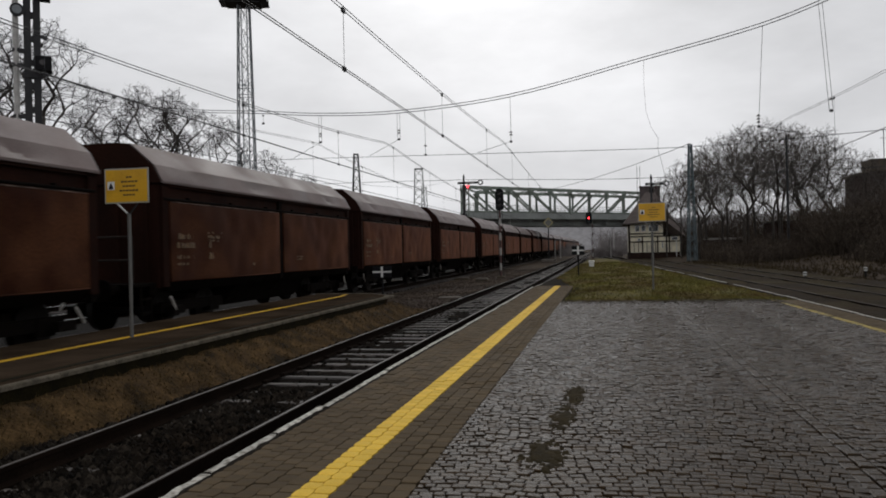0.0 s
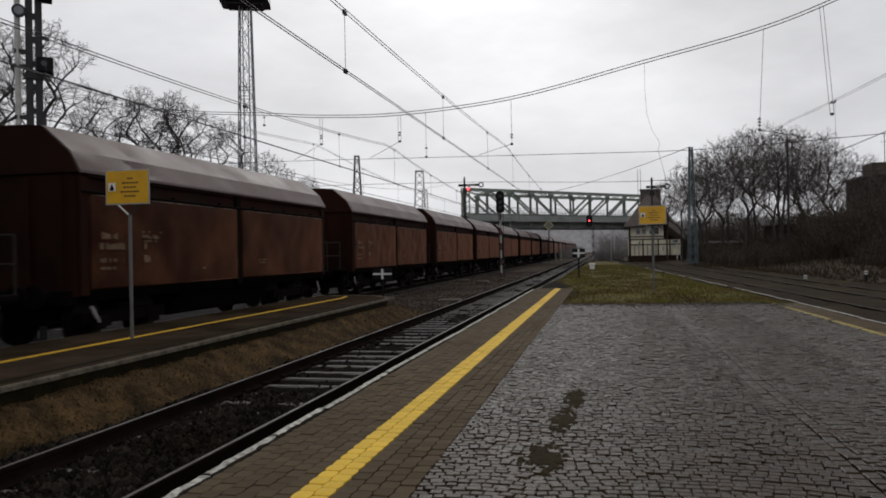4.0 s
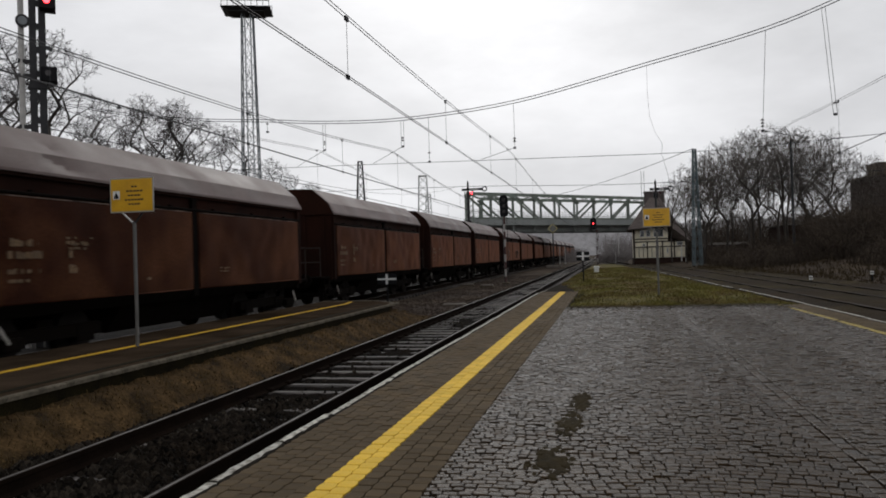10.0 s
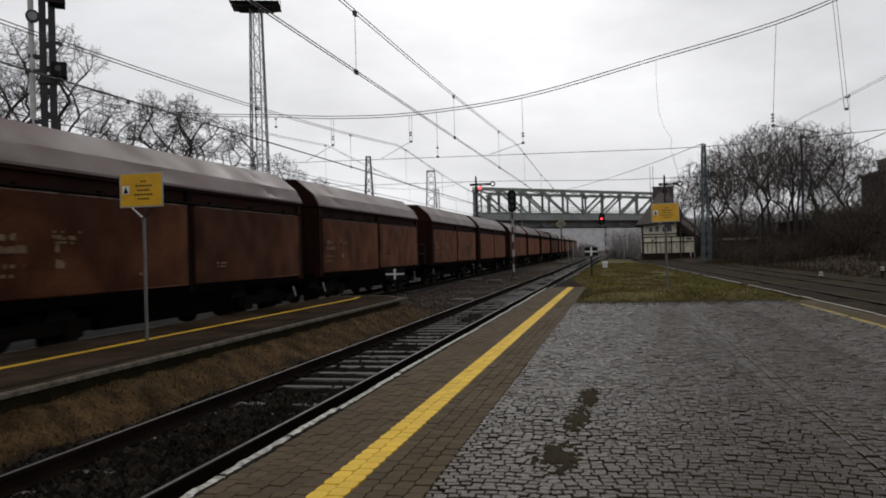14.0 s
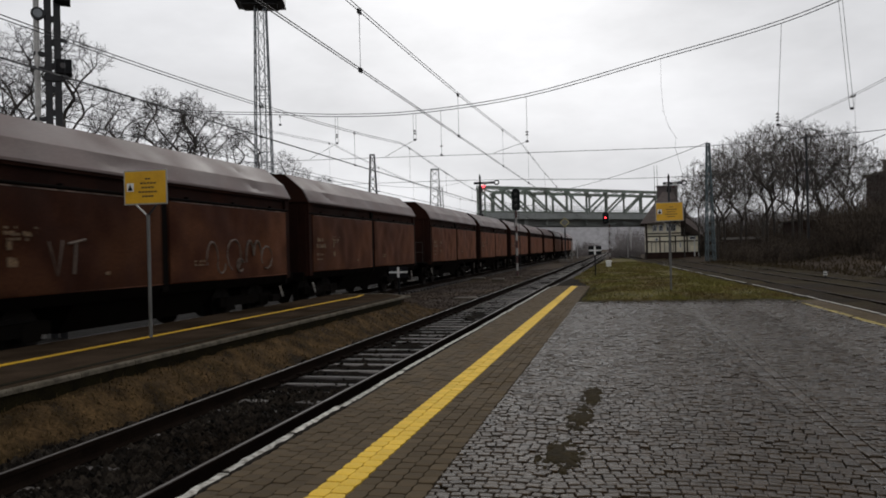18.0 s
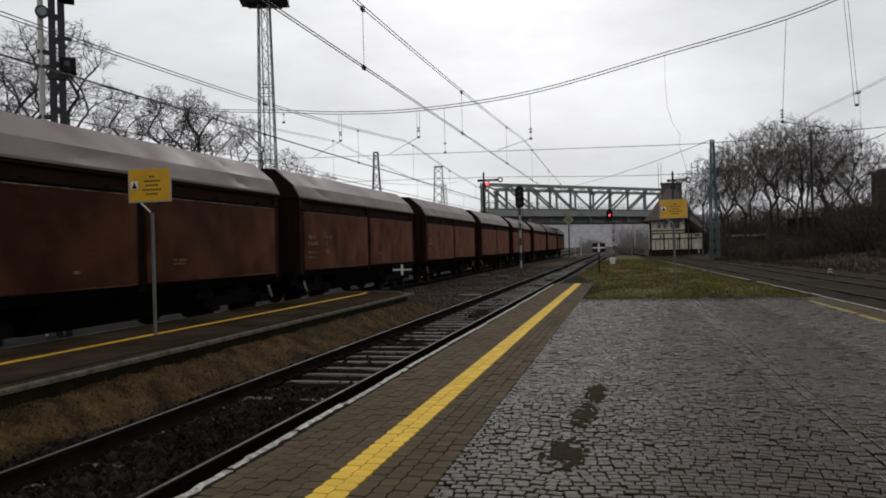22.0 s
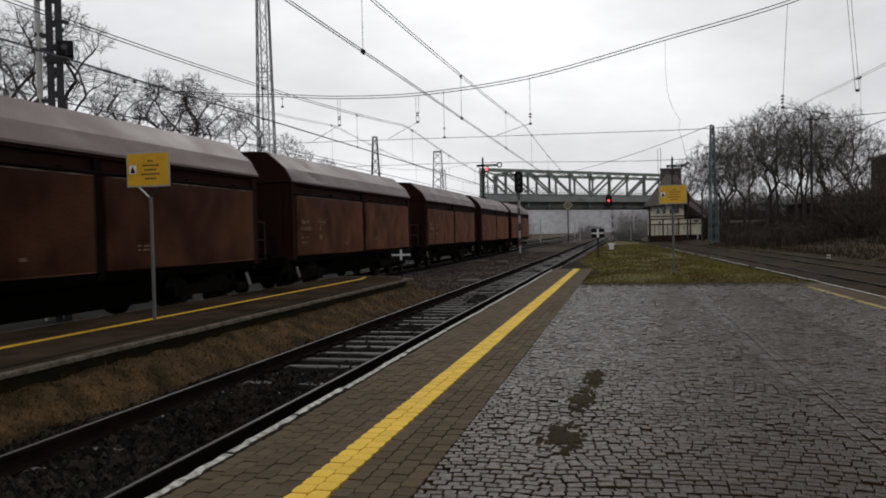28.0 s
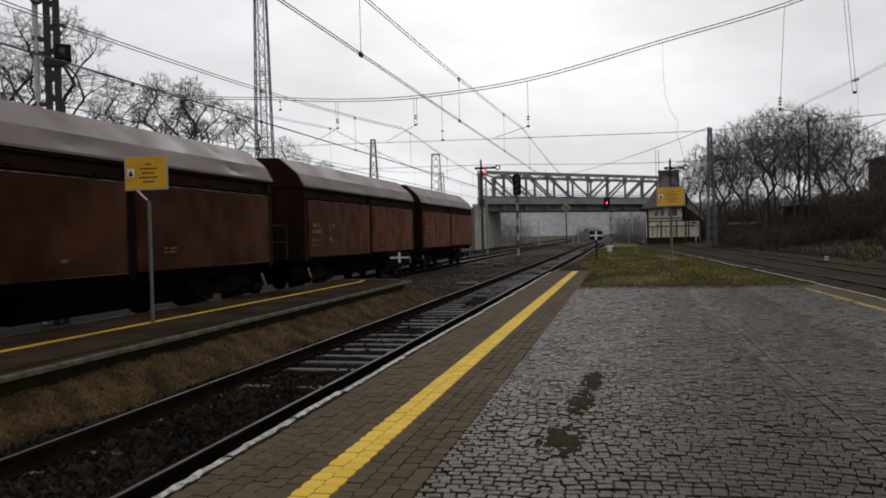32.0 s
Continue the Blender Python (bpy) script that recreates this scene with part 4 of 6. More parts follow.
def semaphore(x, y, z, h, k, arms):
    t = thing("semaphore_signal", "old mechanical semaphore signal with its arm held level", "railway signal", pose(x, y, z), group="semaphore signals")
    post = part("mast", Shape().rod((0, 0, 0), (0, 0, h), 0.10 * k, 0.07 * k, seg=10), M_DARKSTEEL, t, "slender dark mast")
    part("finial", Shape().rod((0, 0, h), (0, 0, h + 0.25 * k), 0.09 * k, 0.02, seg=8), M_DARKSTEEL, t)
    for d, L in arms:
        zz = h - 0.45 * k
        arm = part("arm", Shape().box(min(-0.4 * k * d, d * (L - 0.20 * k)), max(-0.4 * k * d, d * (L - 0.20 * k)), -0.16, -0.12, zz - 0.09 * k, zz + 0.09 * k), M_DARKSTEEL, t, "weathered grey arm")
        part("arm_stripe", Shape().box(min(0.2 * d, d * (L - 0.5 * k)), max(0.2 * d, d * (L - 0.5 * k)), -0.168, -0.162, zz - 0.04 * k, zz + 0.04 * k), M_LEVER, arm)
        disc = Shape()
        for q in range(16):
            a0, a1 = 2 * math.pi * q / 16, 2 * math.pi * (q + 1) / 16
            c, r0, r1 = d * (L - 0.02), 0.12 * k, 0.21 * k
            disc.add([(c + r * math.cos(a), yy, zz + r * math.sin(a)) for yy in (-0.17, -0.11) for r, a in ((r0, a0), (r1, a0), (r1, a1), (r0, a1))], [(0, 1, 2, 3), (7, 6, 5, 4), (1, 5, 6, 2), (0, 3, 7, 4)])
        if L < 0.9 * k:
            continue
        part("arm_ring", disc, M_DARKSTEEL, arm, "open ring at the arm's tip")
        part("spectacle", Shape().rod((d * 0.30 * k, -0.18, zz - 0.28 * k), (d * 0.30 * k, -0.10, zz - 0.28 * k), 0.08 * k, seg=12), M_REDLAMP if x < 0 else mat("dull_red_glass", (0.06, 0.015, 0.015), 0.3), t, "red spectacle glass")
        part("lamp", Shape().box(-0.12, 0.12, 0.02, 0.3, zz - 0.6 * k, zz - 0.25 * k), M_BLACK, t)
    part("counterweight", Shape().box(-0.18 * k, 0.18 * k, 0.0, 0.3, h * 0.52, h * 0.60), M_DARKSTEEL, t)
    return t


sl = semaphore(-13.05, 70, -0.5, 8.75, 1.24, ((1, 1.65), (-1, 0.82)))
part("lattice_leg", Shape().beam((0.45, 0, 0), (0.45, 0, 8.2), 0.12).beam((-0.29, 0, 3.0), (-0.29, 0, 8.0), 0.10), M_BRIDGE, sl, "greenish lattice legs")
for i in range(9):
    part("lattice_bar", Shape().beam((-0.29, 0, 3.1 + i * 0.52), (0.45, 0, 3.6 + i * 0.52), 0.05), M_DARKSTEEL, sl)
semaphore(2.95, 49, -0.25, 5.9, 0.9, ((1, 0.95), (-1, 0.5)))

# signal mast beyond the train: two channels, a pale cable pole, lamps
mast = thing("signal_mast", "dark steel signal mast with lamp boxes and a pale cable pole", "railway signal", pose(-13.14, 15.18, -0.5, 0, 0, 40))
for a in (-0.10, 0.10):
    part("channel", Shape().beam((a, 0, 0), (a, 0, 9.2), 0.155, 0.14), M_DARKSTEEL, mast, "dark steel channel")
for i in range(16):
    part("batten", Shape().box(-0.15, 0.15, -0.05, 0.05, 0.3 + i * 0.56, 0.44 + i * 0.56), M_DARKSTEEL, mast)
part("cable_pole", Shape().rod((-0.34, 0, 0), (-0.34, 0, 9.0), 0.065, seg=10), M_LEVER, mast, "pale grey cable pole")
for zz in (5.2, 6.4, 6.75):
    part("clamp", Shape().box(-0.42, -0.12, -0.06, 0.06, zz, zz + 0.09), M_DARKSTEEL, mast)
part("round_disc", Shape().rod((-0.30, -0.16, 7.72), (-0.30, -0.08, 7.72), 0.15, seg=18), M_DARKSTEEL, mast, "dark round lamp case")
part("disc_face", Shape().rod((-0.30, -0.17, 7.72), (-0.30, -0.162, 7.72), 0.10, seg=18), M_STEEL, mast, "pale disc face")
part("lever", Shape().beam((-0.62, -0.05, 8.42), (-0.45, -0.05, 8.6), 0.06), M_DARKSTEEL, mast)
for zz, lit in ((8.2, True), (6.48, False)):
    part("lamp_box", Shape().box(0.06, 0.40, -0.35, 0.12, zz - 0.17, zz + 0.17, 0.03), M_BLACK, mast, "black lamp box")
    part("lamp", Shape().rod((0.21, -0.37, zz), (0.21, -0.352, zz), 0.07, seg=14), M_REDLAMP if lit else M_LENS, mast, "glowing red lamp" if lit else "dark lamp")
part("bracket_plate", Shape().box(-0.2, 0.2, -0.1, 0.1, 6.16, 6.30), M_DARKSTEEL, mast)


# ---- lattice masts ----
def lattice(shape, h, w0, w1, z0=0.0, bays=12, leg=0.09, bar=0.05):
    """Four tapering legs with crossed bars."""
    def half(z):
        return (w0 + (w1 - w0) * (z - z0) / (h - z0)) / 2
    zs = [z0 + (h - z0) * i / bays for i in range(bays + 1)]
    for a, b in ((-1, -1), (1, -1), (1, 1), (-1, 1)):
        shape.beam((a * half(z0), b * half(z0), z0), (a * half(h), b * half(h), h), leg)
    for z, q in zip(zs, zs[1:]):
        c, d = half(z), half(q)
        for sgn in (-1, 1):
            shape.beam((-c, sgn * c, z), (d, sgn * d, q), bar).beam((c, sgn * c, z), (-d, sgn * d, q), bar)
            shape.beam((sgn * c, -c, z), (sgn * d, d, q), bar).beam((sgn * c, c, z), (sgn * d, -d, q), bar)
    return shape


tower = thing("floodlight_tower", "tall pale steel lattice floodlight tower with a top platform", "floodlight tower", pose(-30.4, 60, -0.6, 0, 0, 20))
part("lattice", lattice(Shape(), 23.75, 1.75, 0.95, bays=15, leg=0.085, bar=0.03), M_STEEL, tower, "pale blue-grey lattice")
part("ladder_shaft", lattice(Shape(), 23.75, 0.5, 0.5, bays=12, leg=0.04, bar=0.02), M_STEEL, tower, "inner ladder cage")
for zz in (15.8, 16.6):
    part("landing", Shape().beam((-0.64, -0.64, zz), (0.64, -0.64, zz), 0.05).beam((-0.64, 0.64, zz), (0.64, 0.64, zz), 0.05).beam((-0.64, -0.64, zz), (-0.64, 0.64, zz), 0.05).beam((0.64, -0.64, zz), (0.64, 0.64, zz), 0.05), M_STEEL, tower)
part("platform_deck", Shape().box(-1.5, 1.5, -1.0, 1.0, 23.72, 23.80).add([(-1.5, -1.0, 23.80), (1.5, -1.0, 23.80), (1.5, 1.0, 23.80), (-1.5, 1.0, 23.80), (-2.1, -1.5, 24.02), (2.1, -1.5, 24.02), (2.1, 1.5, 24.02), (-2.1, 1.5, 24.02)], [(4, 5, 6, 7), (0, 1, 5, 4), (1, 2, 6, 5), (2, 3, 7, 6), (3, 0, 4, 7)]), M_DARKSTEEL, tower, "dark grating deck")
for i in range(9):
    x = -2.0 + 0.5 * i
    for yy in (-1.45, 1.45):
        part("railing_post", Shape().rod((x, yy, 23.95), (x, yy, 25.0), 0.03, seg=5), M_STEEL, tower)
for yy in (-1.45, 1.45):
    for zz in (24.5, 25.0):
        part("railing", Shape().rod((-2.0, yy, zz), (2.0, yy, zz), 0.03, seg=5), M_STEEL, tower)
for i in range(6):
    part("floodlight", Shape().box(-1.9 + 0.7 * i, -1.45 + 0.7 * i, -1.75, -1.5, 24.5, 24.85, 0.03), M_DARKSTEEL, tower)

# the two farthest masts wear the pale girder colour as painted haze
for x, y, h, w0, w1, m in ((8.3, 76, 11.5, 0.75, 0.26, M_TEAL), (-25.5, 75, 12.1, 1.5, 0.42, M_DARKSTEEL), (-26.2, 105, 13.6, 2.1, 1.1, M_GIRDER), (-31.5, 130, 13.0, 1.6, 0.8, M_GIRDER)):
    t = thing("catenary_mast", "steel lattice mast that carries the overhead wires", "catenary mast", pose(x, y, -0.5, 0, 0, 12), group="catenary masts")
    part("lattice", lattice(Shape(), h, w0, w1, bays=12, leg=0.085, bar=0.04), m, t, "weathered steel lattice")
    part("cap", Shape().box(-w1 / 2 - 0.06, w1 / 2 + 0.06, -w1 / 2 - 0.06, w1 / 2 + 0.06, h, h + 0.1), m, t)
    part("foundation", Shape().box(-w0 * 0.7, w0 * 0.7, -w0 * 0.7, w0 * 0.7, -0.3, 0.25), M_CONCRETE, t)
pole = thing("telegraph_pole", "thin dark pole among the bare trees", "pole", pose(16.6, 74, 0.0))
part("shaft", Shape().rod((0, 0, 0), (0, 0, 11.2), 0.12, 0.09, seg=8), M_DARKSTEEL, pole)
part("crossarm", Shape().beam((-0.5, 0, 10.9), (0.5, 0, 10.9), 0.08), M_DARKSTEEL, pole)

# ---- overhead wires ----


def wire(name, label, pts, r, pair=0.0):
    t = thing(name, label, "overhead wire")
    for j in range(2 if pair else 1):
        part("strand", Shape().path([(x, y, z + (pair if j else 0)) for x, y, z in pts], r, 5), M_WIRE, t)
    return t


def skew(x):
    return 35 - 0.26 * (x + 4.12)


def span_pts(knots, n=6):
    """A smooth hanging line through x, z knots in the slanting plane of the cross span."""
    out = []
    ks = [knots[0]] + list(knots) + [knots[-1]]
    for a, b, c, d in zip(ks, ks[1:], ks[2:], ks[3:]):
        for i in range(n):
            u = i / n
            v = [0.5 * (2 * b[q] + (c[q] - a[q]) * u + (2 * a[q] - 5 * b[q] + 4 * c[q] - d[q]) * u * u + (3 * b[q] - a[q] - 3 * c[q] + d[q]) * u ** 3) for q in (0, 1)]
            out.append((v[0], skew(v[0]), v[1]))
    x, z = knots[-1]
    return out + [(x, skew(x), z)]


HEAD = ((-40, 13.4), (-30, 11.0), (-23.5, 9.87), (-18.56, 9.25), (-14.82, 8.74), (-10.06, 8.38), (-4.23, 8.52), (1.81, 9.42), (6.45, 10.17), (9.61, 11.1), (14, 12.6), (20, 15.0))
wire("head_span", "doubled sagging cable across all tracks", span_pts(HEAD), 0.020, 0.13)
wire("upper_cross_wire", "thin wire stretched across the tracks", span_pts(((-40, 7.6), (-18.4, 6.62), (-7.62, 6.06), (-1.49, 5.74), (3.55, 5.50), (8.0, 5.52), (14, 5.66), (20, 5.8)), 3), 0.013)
wire("lower_cross_wire", "thin lower wire stretched across the tracks", span_pts(((-40, 5.6), (-18.0, 5.15), (-7.0, 4.78), (-1.5, 4.45), (1.8, 4.30), (8, 4.2), (20, 4.1)), 3), 0.011)


def head_z(x):
    for (a, p), (b, q) in zip(HEAD, HEAD[1:]):
        if a <= x <= b:
            return p + (q - p) * (x - a) / (b - a)
    return 9


def dropper(x, z1, x1=None, bells=2, double=False):
    """A hanger from the span with its insulator."""
    x1 = x if x1 is None else x1
    t = thing("insulator_hanger", "hanging rod with a dark glazed insulator", "insulator", group="insulator hangers")
    y, z0 = skew(x), head_z(x)
    for o in ((-0.07, 0.07) if double else (0,)):
        part("rod", Shape().rod((x + o, y, z0), (x1 + o, y, z1), 0.010, seg=5), M_WIRE, t)
    for i in range(bells):
        zz = z1 + 0.42 - 0.13 * i
        part("bell", Shape().rod((x1, y, zz), (x1, y, zz + 0.07), 0.09, 0.03, seg=10), M_INSUL, t)
    part("clamp", Shape().box(x1 - 0.06, x1 + 0.06, y - 0.05, y + 0.05, z1 - 0.05, z1 + 0.04), M_DARKSTEEL, t)
    return t


dropper(-14.83, 7.31, double=True), dropper(-10.12, 7.05, double=True), dropper(-8.65, 6.15, bells=1), dropper(-4.22, 6.42), dropper(6.43, 6.1, 6.2, 3), dropper(8.46, 6.5, 8.77, 1, True), dropper(-18.6, 8.7, bells=1)
wire("hanging_loop", "loose looping feeder wire", [(1.81, skew(1.81), 9.42), (1.80, 33.4, 8.3), (1.86, 33.4, 7.2), (2.05, 33.3, 6.5), (2.36, 33.3, 5.95), (2.30, 33.3, 5.55), (2.42, 33.3, 5.1), (2.60, skew(2.6), 4.29)], 0.006)
def cross_z(x):
    """Height of the upper cross wire."""
    return 6.62 + (x + 18.4) * (6.06 - 6.62) / (18.4 - 7.62)


for x, z in ((-14.83, 7.31), (-10.12, 7.05), (-4.22, 6.42), (6.2, 6.1)):
    wire("bridle", "slanting wire from an insulator to the cross wire", [(x, skew(x), z), (x - 1.6 if x < 0 else x + 1.8, skew(x), cross_z(x - 1.6) if x < 0 else z - 0.4)], 0.012)


def catenary(name, label, x, contact, sag, high, near_y, r, x2=None):
    """Carrying wire, contact wire and hangers of one track."""
    t = thing(name, label, "overhead wire")

    def carry(y):
        d = (y - near_y) / 58
        return high - 4 * (high - sag) * (d % 1) * (1 - d % 1)
    ys = [-24 + 2.0 * i for i in range(94)]
    part("carrying_wire", Shape().path([(x, y, carry(y)) for y in ys], r, 5), M_WIRE, t)
    part("second_carrying_wire", Shape().path([(x, y, carry(y) + 0.07) for y in ys], r, 5), M_WIRE, t)
    for o in (-0.03, 0.03):
        part("contact_wire", Shape().path([(x + o + (x2 or 0), y, contact) for y in ys], r, 5), M_WIRE, t)
    for i in range(20):
        y = -20.5 + 8.3 * i
        if carry(y) - contact > 0.2:
            h = part("hanger", Shape().rod((x, y, carry(y)), (x + (x2 or 0), y, contact), r * 0.6, seg=4, caps=False), M_WIRE, t)
            for zz in (carry(y), contact):
                part("clamp", Shape().box(x - 0.02, x + 0.02, y - 0.07, y + 0.07, zz - 0.045, zz + 0.035), M_DARKSTEEL, h)
    return t


catenary("overhead_line", "overhead line above the near track", -4.5, 4.68, 5.70, 6.32, 35, 0.0085)
catenary("overhead_line", "overhead line above the train's track", -10.72, 5.03, 5.72, 6.85, 36.6, 0.011)
catenary("overhead_line", "overhead line above the yard track", -15.2, 5.3, 6.3, 7.3, 37.8, 0.009)
catenary("overhead_line", "overhead line above the bending track", 8.2, 4.72, 6.05, 7.0, 37, 0.007)
wire("feeder_wire", "slack feeder wire beyond the train", [(-17.6, 10 + 4 * i, 6.1 + 0.0016 * (4 * i - 30) ** 2) for i in range(20)], 0.012)
wire("feeder_wire", "tension wire from the mast towards the bridge", [(8.3 - 1.39 * i, 76 + 3.4 * i, 11.2 + 0.0 * i - 0.012 * i * (18 - i)) for i in range(19)], 0.03)

# ---- pale concrete pieces lying in the ballast ----
for x, y, a, l, h in ((-5.95, 28.4, 8, 0.9, 0.05), (-7.3, 44.5, -5, 0.7, 0.12), (-9.0, 47, 3, 0.8, 0.1), (-12.9, 44, 0, 0.9, 0.1)):
    c = thing("concrete_trough", "pale concrete cable trough lid in dark ballast", "concrete lid", pose(x, y, -0.56, 0, 0, a), group="concrete lids")
    part("lid", Shape().box(-l / 2, l / 2, -0.16, 0.16, 0, 0.06 + h, 0.02), M_LID, c)
    part("lip", Shape().box(-l / 2 - 0.03, l / 2 + 0.03, -0.19, 0.19, 0, 0.04 + h / 2), M_CONCRETE, c)

# ---- the truss bridge ----
A0, A1 = Vector((-17.8, 95, 0)), Vector((8.2, 122.0, 0))
way = (A1 - A0).normalized()
side_n = Vector((-way.y, way.x, 0))
LEN = (A1 - A0).length
bridge = thing("truss_bridge", "green steel truss road bridge across the tracks", "bridge", Matrix.Translation(A0) @ Matrix.Rotation(math.atan2(way.y, way.x), 4, "Z"))
ZB, ZT, WID, NP = 6.15, 9.45, 7.0, 10
P = LEN / NP


def skewed(sh):
    """The far truss stands square behind the near one along the tracks, so the bridge is sheared."""
    sh.v = [(x + way.y / way.x * y, y, z) for x, y, z in sh.v]
    return sh


for s in (0, WID):
    part("bottom_chord", skewed(Shape().box(-0.3, LEN + 0.3, s - 0.2, s + 0.2, ZB - 0.22, ZB + 0.22)), M_BRIDGE, bridge, "green riveted chord")
    part("top_chord", skewed(Shape().box(-0.15, LEN + 0.15, s - 0.2, s + 0.2, ZT - 0.20, ZT + 0.20)), M_BRIDGE, bridge, "green riveted chord")
    for i in range(NP + 1):
        x = P * i
        w = 0.34 if i in (0, NP) else 0.2
        part("vertical_post", skewed(Shape().box(x - w, x - w + 0.12, s - 0.12, s + 0.12, ZB + 0.2, ZT - 0.2).box(x + w - 0.12, x + w, s - 0.12, s + 0.12, ZB + 0.2, ZT - 0.2).box(x - w, x + w, s - 0.03, s + 0.03, ZB + 0.22, ZT - 0.21)), M_BRIDGE, bridge)
        part("gusset", skewed(Shape().box(x - 0.5, x + 0.5, s - 0.22, s + 0.22, ZT - 0.45, ZT - 0.2)), M_BRIDGE, bridge)
    for i in range(NP):
        x0, x1 = (P * i, P * (i + 1)) if i < NP / 2 else (P * (i + 1), P * i)
        part("diagonal", skewed(Shape().beam((x0, s, ZT - 0.3), (x1, s, ZB + 0.3), 0.26, 0.3)), M_BRIDGE, bridge)
    part("fascia", skewed(Shape().box(-0.4, LEN + 0.4, s - 0.55 if s == 0 else s + 0.5, s - 0.5 if s == 0 else s + 0.55, ZB - 0.85, ZB - 0.05)), M_GIRDER, bridge, "grey-green edge girder")
    rail = Shape()
    for i in range(60):
        x = LEN * i / 59
        rail.rod((x, s + (-0.5 if s == 0 else 0.5), ZB - 0.05), (x, s + (-0.5 if s == 0 else 0.5), ZB + 0.95), 0.03, seg=4)
    for zz in (0.35, 0.65, 0.95):
        rail.beam((0, s + (-0.5 if s == 0 else 0.5), ZB + zz), (LEN, s + (-0.5 if s == 0 else 0.5), ZB + zz), 0.05)
    part("parapet_railing", skewed(rail), M_GIRDER, bridge, "thin steel railing")
for i in range(NP + 1):
    part("cross_beam", skewed(Shape().box(P * i - 0.18, P * i + 0.18, 0, WID, ZB - 1.6, ZB - 0.5)), M_GIRDER, bridge)
    part("top_strut", skewed(Shape().box(P * i - 0.12, P * i + 0.12, 0, WID, ZT - 0.12, ZT + 0.1)), M_BRIDGE, bridge)
for i in range(NP):
    part("top_bracing", skewed(Shape().beam((P * i, 0, ZT), (P * (i + 1), WID, ZT), 0.07).beam((P * i, WID, ZT), (P * (i + 1), 0, ZT), 0.07)), M_BRIDGE, bridge)
part("deck", skewed(Shape().box(-0.4, LEN + 0.4, -0.48, WID + 0.48, ZB - 0.45, ZB - 0.15)), M_GIRDER, bridge, "dark underside of the deck")
for s in (0.8, 2.8, 4.2, 6.2):
    part("stringer", skewed(Shape().box(-0.2, LEN + 0.2, s - 0.12, s + 0.12, ZB - 1.75, ZB - 0.46)), M_GIRDER, bridge)
M_PIER = mat("pale_concrete_pier", (0.36, 0.34, 0.30), 0.8, 0.15, 0.6, 10, 0.2, tint=(0.22, 0.2, 0.17), stain=0.6, stain_scale=0.4)
part("abutment", skewed(Shape().box(-0.9, 0.9, -0.7, WID + 0.7, -0.6, ZB - 0.9).box(-1.1, 1.1, -0.8, WID + 0.8, ZB - 1.3, ZB - 0.86)), M_PIER, bridge, "pale concrete abutment")
part("abutment", skewed(Shape().box(LEN - 0.6, LEN + 1.4, -0.7, WID + 0.7, -0.6, ZB - 0.9)), M_PIER, bridge, "pale concrete abutment")
part("wing_wall", skewed(Shape().box(-2.6, -1.12, 0.6, WID - 0.4, -0.6, ZB - 1.2)), M_PIER, bridge, "pale concrete wing wall")

# ---- signal box ----
M_CHIMNEY = mat("grey_rendered_chimney", (0.105, 0.088, 0.086), 0.9, 0.2, 1.0, 20, 0.2, spec=0.1)
hs = thing("signal_box", "old half-timbered cream signal box with a steep grey roof", "house", pose(3.05, 97, 0.0))
BW, BD = 6.2, 8.0
part("plinth", Shape().box(-0.05, BW + 0.05, -0.05, BD + 0.05, -0.6, 0.45), M_BRICK, hs, "dark brick plinth")
part("wall", Shape().box(0, BW, 0, BD, 0.45, 2.46).box(0.0, 4.1, 0.004, BD, 2.46, 4.5), M_PLASTER, hs, "cream plaster walls")
for x in [0.0 + 0.52 * i for i in range(7)]:
    part("board_strip", Shape().box(x, x + 0.07, -0.05, -0.004, 0.5, 1.7), M_TIMBER, hs)
for z in (1.74, 2.40, 2.75):
    part("timber_rail", Shape().box(-0.06, BW + 0.04 if z < 2.5 else 4.15, -0.08, -0.002, z, z + 0.13), M_TIMBER, hs, "dark timber rail")
for x in (-0.05, 1.5, 3.35, 4.75, 6.1):
    part("timber_post", Shape().box(x, x + 0.15, -0.09, -0.003, 0.45, 2.42), M_TIMBER, hs, "dark timber post")
part("corner_post", Shape().box(-0.14, 0.06, -0.14, 0.06, 0.0, 4.4), M_TIMBER, hs)
for x, z, w, h in ((0.7, 3.1, 0.55, 0.85), (1.45, 3.1, 0.55, 0.85), (2.35, 3.05, 1.2, 0.9), (5.1, 1.95, 0.75, 0.42), (3.9, 0.95, 0.2, 0.7), (1.0, 1.9, 0.35, 0.35)):
    win = part("window", Shape().box(x, x + w, -0.06, -0.02, z, z + h), M_WHITE, hs, "white window frame")
    part("pane", Shape().box(x + 0.06, x + w - 0.06, -0.075, -0.065, z + 0.06, z + h - 0.06), M_GLASS, win)
roofv = [(-0.75, -0.6, 4.05), (4.3, -0.6, 4.35), (6.75, -0.6, 2.35), (3.3, 1.4, 8.1), (2.1, 1.4, 8.1), (-0.75, BD + 0.6, 4.05), (6.75, BD + 0.6, 2.35), (3.3, BD - 1, 8.1), (2.1, BD - 1, 8.1)]
part("roof", Shape().add(roofv, [(0, 1, 3, 4), (1, 2, 3), (2, 6, 7, 3), (0, 4, 8, 5), (3, 7, 8, 4), (5, 8, 7, 6), (0, 5, 6, 2, 1)]), M_TILE, hs, "steep grey tiled roof")
part("eaves_board", Shape().beam((-0.75, -0.62, 4.0), (4.3, -0.62, 4.3), 0.06, 0.16), M_TIMBER, hs)
